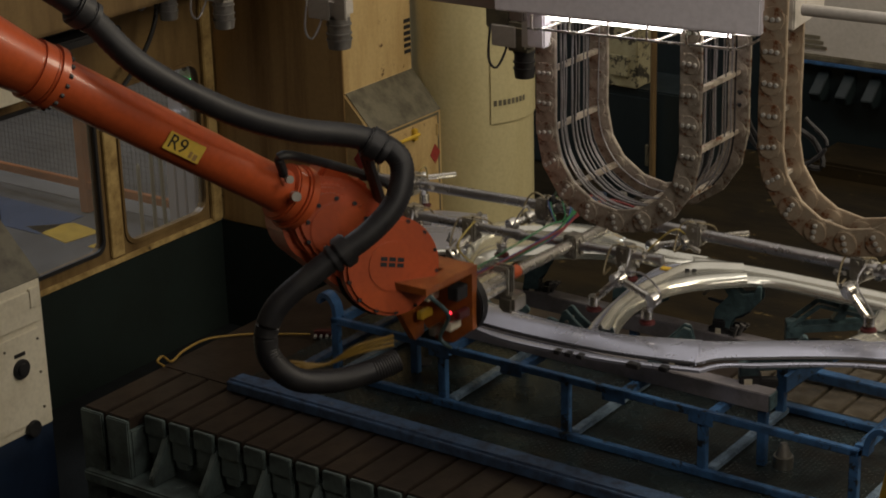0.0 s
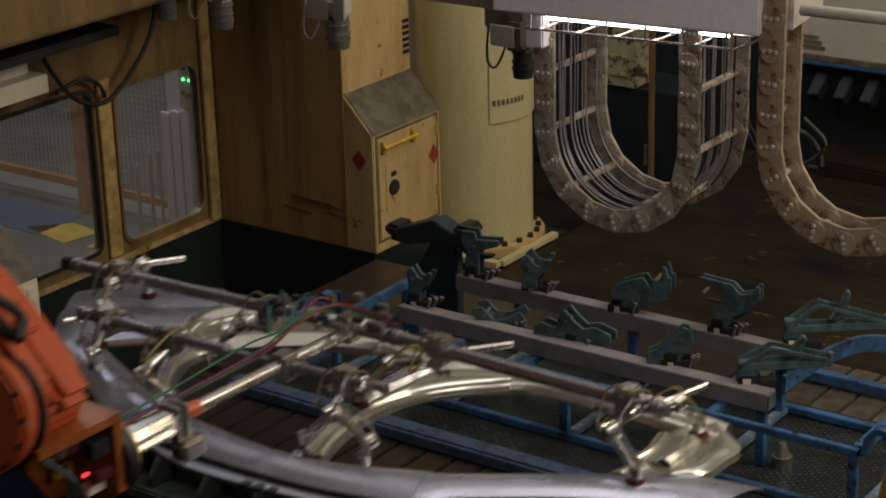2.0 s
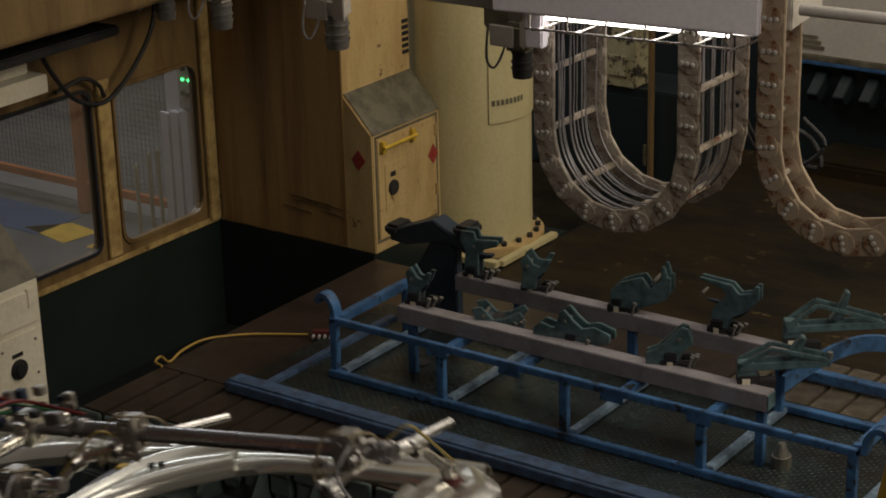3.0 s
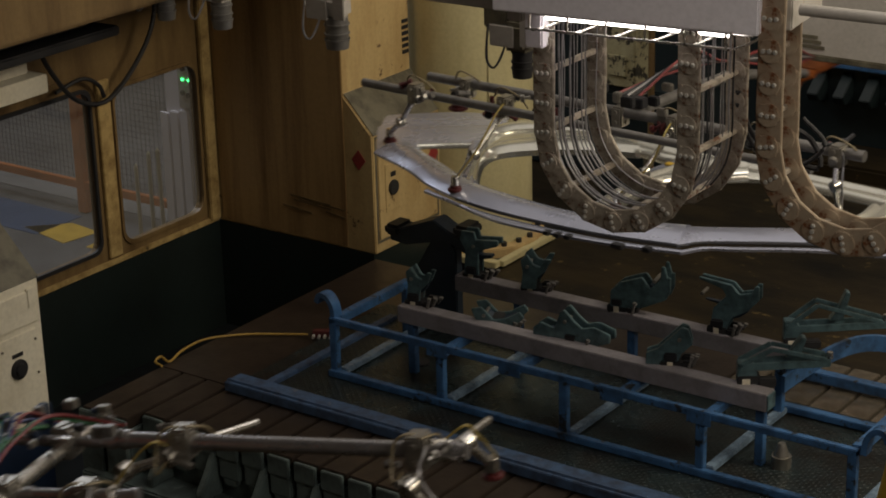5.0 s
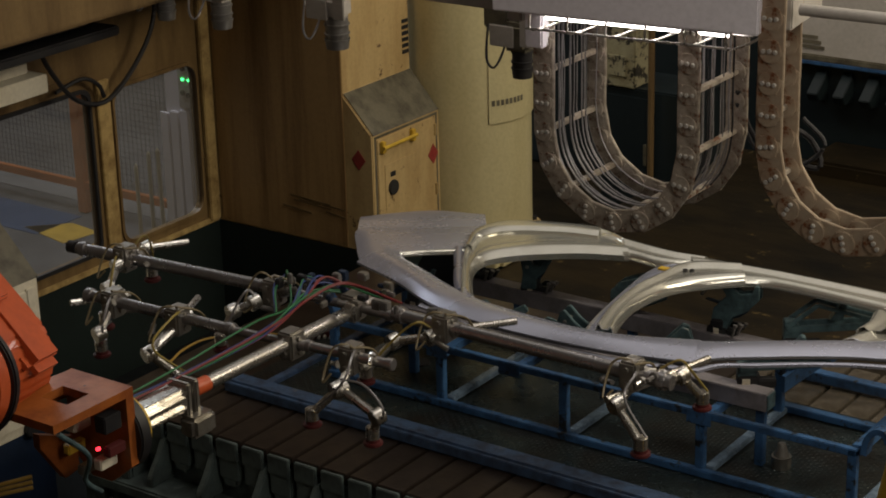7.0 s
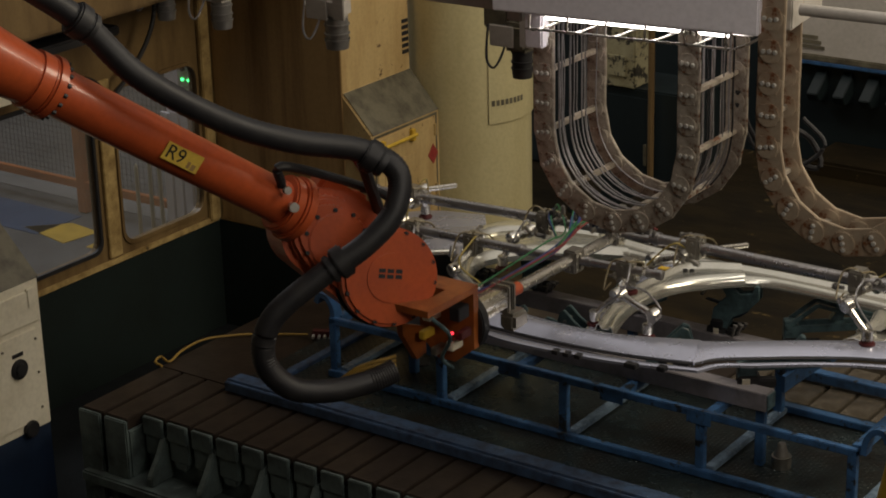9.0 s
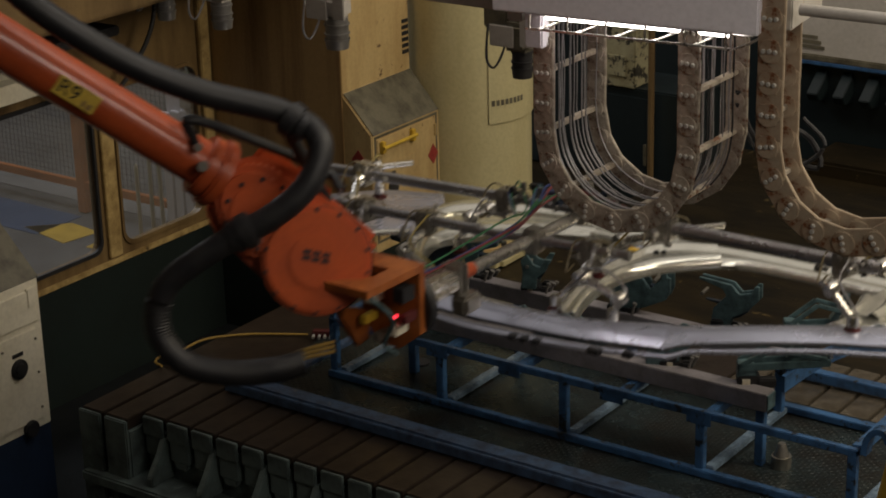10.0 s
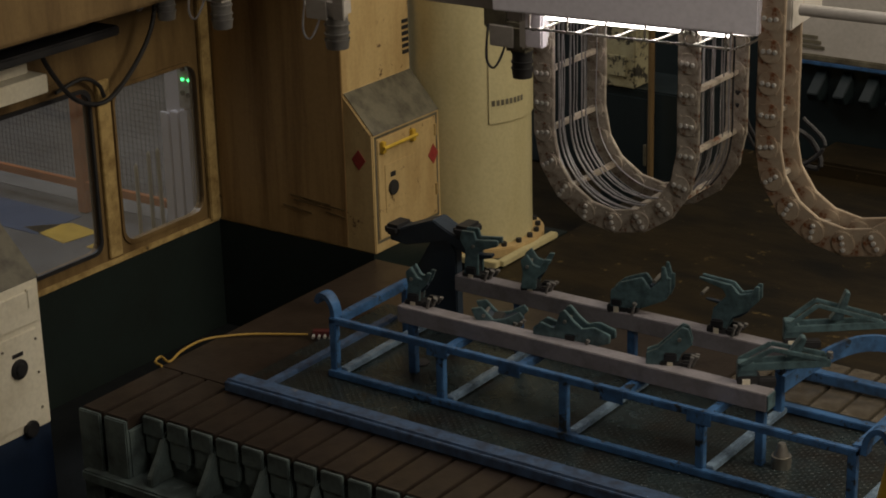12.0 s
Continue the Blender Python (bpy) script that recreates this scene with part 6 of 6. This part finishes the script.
    disc(b, v(1.0, 3.25, 1.5), (0.2, 0.9, 0.3), 0.1, 0.3, 32, 0.02)
    part("wrist", b, ORANGE, t, "orange robot wrist")
    b = bmesh.new()
    rod(b, v(0.98, 3.2, 1.5), v(1.0, 4.3, 2.6), 0.09, 20)
    part("forearm", b, ORANGE, t)
    return t


def at(x, y, z, rx=0.0, ry=0.0, rz=0.0, home=HOME):
    """A pose off home: metres, and a turn about the axis (rx, ry, rz) by its length in degrees."""
    r = Vector((rx, ry, rz))
    turn = Matrix.Rotation(radians(r.length), 4, r.normalized()) if r.length > 1e-6 else Matrix.Identity(4)
    return Matrix.Translation(EYE.lerp(home + Vector((x, y, z)), NEARER)) @ turn


LIFT = [(0.5, at(0.0, -0.012, 0.045)), (0.7, at(0.03, -0.05, 0.24)), (1.0, at(0.12, -0.305, 0.35, -0.8, 0, 0.4)), (1.2, at(0.21, -0.66, 0.35, -0.5, 0, 0)), (1.5, at(0.25, -1.32, 0.355, -0.8, 0, -0.5)),
        (1.8, at(0.16, -1.83, 0.335, -0.2, 0, -0.8)), (2.0, at(0.1, -2.185, 0.315, 0, 0.3, -0.6)), (2.2, at(0.13, -2.52, 0.315, 0.3, 0, -0.6)), (2.5, at(0.17, -3.1, 0.31)), (2.7, at(0.2, -3.33, 0.32, 0, 0, -5))]
EXIT_A = [(2.8, at(0.05, -3.47, 0.36, 0, -3, 1)), (3.0, at(0.1, -3.8, 0.47, 0, -9, 4.6)), (3.2, at(-0.1, -4.0, 0.42, 0, -14, 7)), (3.4, at(-0.4, -4.4, 0.45, 0, -14, 12))]
EXIT_B = [(11.7, at(0.49, -3.526, 0.32, 0, 0, -16)), (11.9, at(0.5, -4.1, 0.32, 0, 0, -26)), (12.0, at(0.5, -4.62, 0.26, 0, 0, -30))]
REST = at(0, 0, 0)


def later(rows, s):
    return [(round(t + s, 2), m) for t, m in rows]


def motions():
    walk(panel_a, [(0.0, REST), (0.4, REST)] + LIFT[:-1] + EXIT_A + [(3.7, at(-0.2, -5.0, 0.3, 0, -6, 15)), (4.2, at(0.0, -5.9, -1.1, 0, 0, 20)), (12.0, at(0.0, -5.9, -1.1, 0, 0, 20))])
    arrive = [(0.0, at(4.2, 3.4, 0.7, 0, 0, -85)), (4.0, at(4.0, 3.0, 0.65, 0, 0, -80)), (4.4, at(1.5, 1.7, 0.55, 0, 0, -52)), (4.8, at(-0.2, 0.52, 0.43, 0, 0, -20)), (5.0, at(-0.17, 0.33, 0.43, 0, 0, -5)), (5.2, at(-0.18, 0.25, 0.41)), (5.5, at(-0.05, 0.06, 0.11)), (5.75, REST)]
    walk(panel_b, arrive + [(9.0, REST), (9.2, REST)] + later(LIFT, 8.8) + EXIT_B)
    walk(tool_far, arrive + [(5.85, REST), (6.0, at(0, 0, 0.14)), (6.3, at(0.02, 0.05, 0.5, 0, 0, 0)), (6.6, at(0.13, 0.1, 0.6, 0, 0, -4)), (6.8, at(0.5, 0.4, 0.62, 0, 0, -20)), (6.95, at(2.4, 1.8, 0.65, 0, 0, -52)), (7.2, at(4.0, 3.0, 0.65, 0, 0, -80)), (12.0, at(4.2, 3.4, 0.7, 0, 0, -85))])
    walk(tool_near, [(0.0, at(0.01, -0.04, 0.092, -1.2, 0, 0)), (0.25, REST), (0.4, REST)] + LIFT[:-1] + EXIT_A + [(3.7, at(-0.2, -5.0, 0.5, 0, -6, 15)), (4.2, at(0.0, -5.0, 0.5, 0, -6, 20)), (4.8, at(0.13, -3.98, 0.4, 0, -6, 17)), (5.0, at(0.13, -3.69, 0.37, 0, -6, 16)),
         (5.5, at(0.02, -2.5, 0.295, 0, -1, 10)), (5.8, at(0.05, -2.13, 0.355, 0, 0, 1)), (6.0, at(0.063, -2.097, 0.362)), (7.2, at(0.063, -2.097, 0.362)), (7.7, at(0.06, -1.7, 0.36)), (8.3, at(0.02, -0.4, 0.33)), (8.6, at(0, -0.03, 0.2)), (8.8, at(-0.01, 0, 0.092, -1.2, 0.3, 0.3)), (9.05, REST), (9.2, REST)] + later(LIFT, 8.8) + EXIT_B)
    arm = partial(at, home=WRIST)
    swing = [(0.5, arm(0, 0.004, 0.054, -0.2, -1.8, 2.4)), (0.7, arm(0.002, 0.003, 0.258, 4.5, 0.3, 0.1)), (1.0, arm(0.048, -0.246, 0.344, 3, 2.5, 0.5)), (1.2, arm(0.154, -0.647, 0.325, -5, -3, -15)), (1.5, arm(0.305, -1.543, 0.425, -7.6, 9.3, -30)), (1.8, arm(0.22, -1.94, 0.36, -4, 9, -37)),
             (2.0, arm(0.1, -2.3, 0.33, -2, 8, -42)), (2.5, arm(0.15, -3.2, 0.32, 0, 8, -52)), (3.0, arm(0.25, -4.0, 0.5, 0, 5, -60)), (3.2, arm(0.25, -4.3, 0.5, 0, 5, -62))]
    rest = arm(0, 0, 0, 0, 0, 0)
    walk(arm_near, [(0.0, arm(0.019, -0.027, 0.077, 0.5, -0.5, 2.4)), (0.3, arm(0, 0, 0.01, 0, -1, 2))] + swing + [(4.2, arm(0.0, -5.0, 0.5, 0, 5, -65)), (4.8, arm(0.1, -4.1, 0.4, 0, 5, -60)), (5.5, arm(0.02, -2.58, 0.34, 0, 8, -44)), (6.0, arm(-0.08, -2.24, 0.37, 0, 8, -40)), (7.2, arm(-0.08, -2.24, 0.37, 0, 8, -40)),
         (7.7, arm(0.06, -1.8, 0.36, 0, 4, -32)), (8.3, arm(0.02, -0.4, 0.33, 0, 0, -8)), (8.8, arm(-0.03, 0.03, 0.083, -0.4, -3.5, 3.5)), (9.1, rest), (9.2, rest)] + later(swing, 8.8))


HOSE = [Vector(p) for p in ((-0.68, -1.3, 1.44), (-0.62, -1.18, 1.34), (-0.549, -1.039, 1.204), (-0.404, -0.923, 0.996), (-0.264, -0.635, 0.771), (-0.152, -0.38, 0.642), (-0.018, -0.13, 0.557), (0.099, -0.051, 0.466), (0.121, -0.108, 0.322), (0.058, -0.223, 0.204), (-0.071, -0.383, 0.088), (-0.19, -0.53, -0.054), (-0.213, -0.567, -0.215), (-0.142, -0.507, -0.343), (-0.05, -0.37, -0.39), (0.04, -0.23, -0.385), (0.1, -0.13, -0.36))]

hall()
window_wall()
press_cabinet()
press_column()
side_enclosure()
press_bed()
tread_floor()
fixture_frame()
clamps()
cable_chain(1.621, 2.271, 2.385, -0.6, 3.5, "rusty steel energy chain full of grey cables")
cable_chain(2.608, 3.25, 2.477, -0.6, 3.5, "wide rusty steel energy chain with bolted links", 0.053, 3, 0.14, CHAIN_RUST)
overhead()
aisle()
far_press()
bed_clutter()
panel_a = side_panel()
panel_b = copy_thing(panel_a, REST)
tool_near = near_gripper()
arm_near = robot_arm()
tool_far = far_gripper()
for ob in (panel_a, panel_b, tool_near, arm_near, tool_far):
    ob.scale = (NEARER, NEARER, NEARER)
motions()
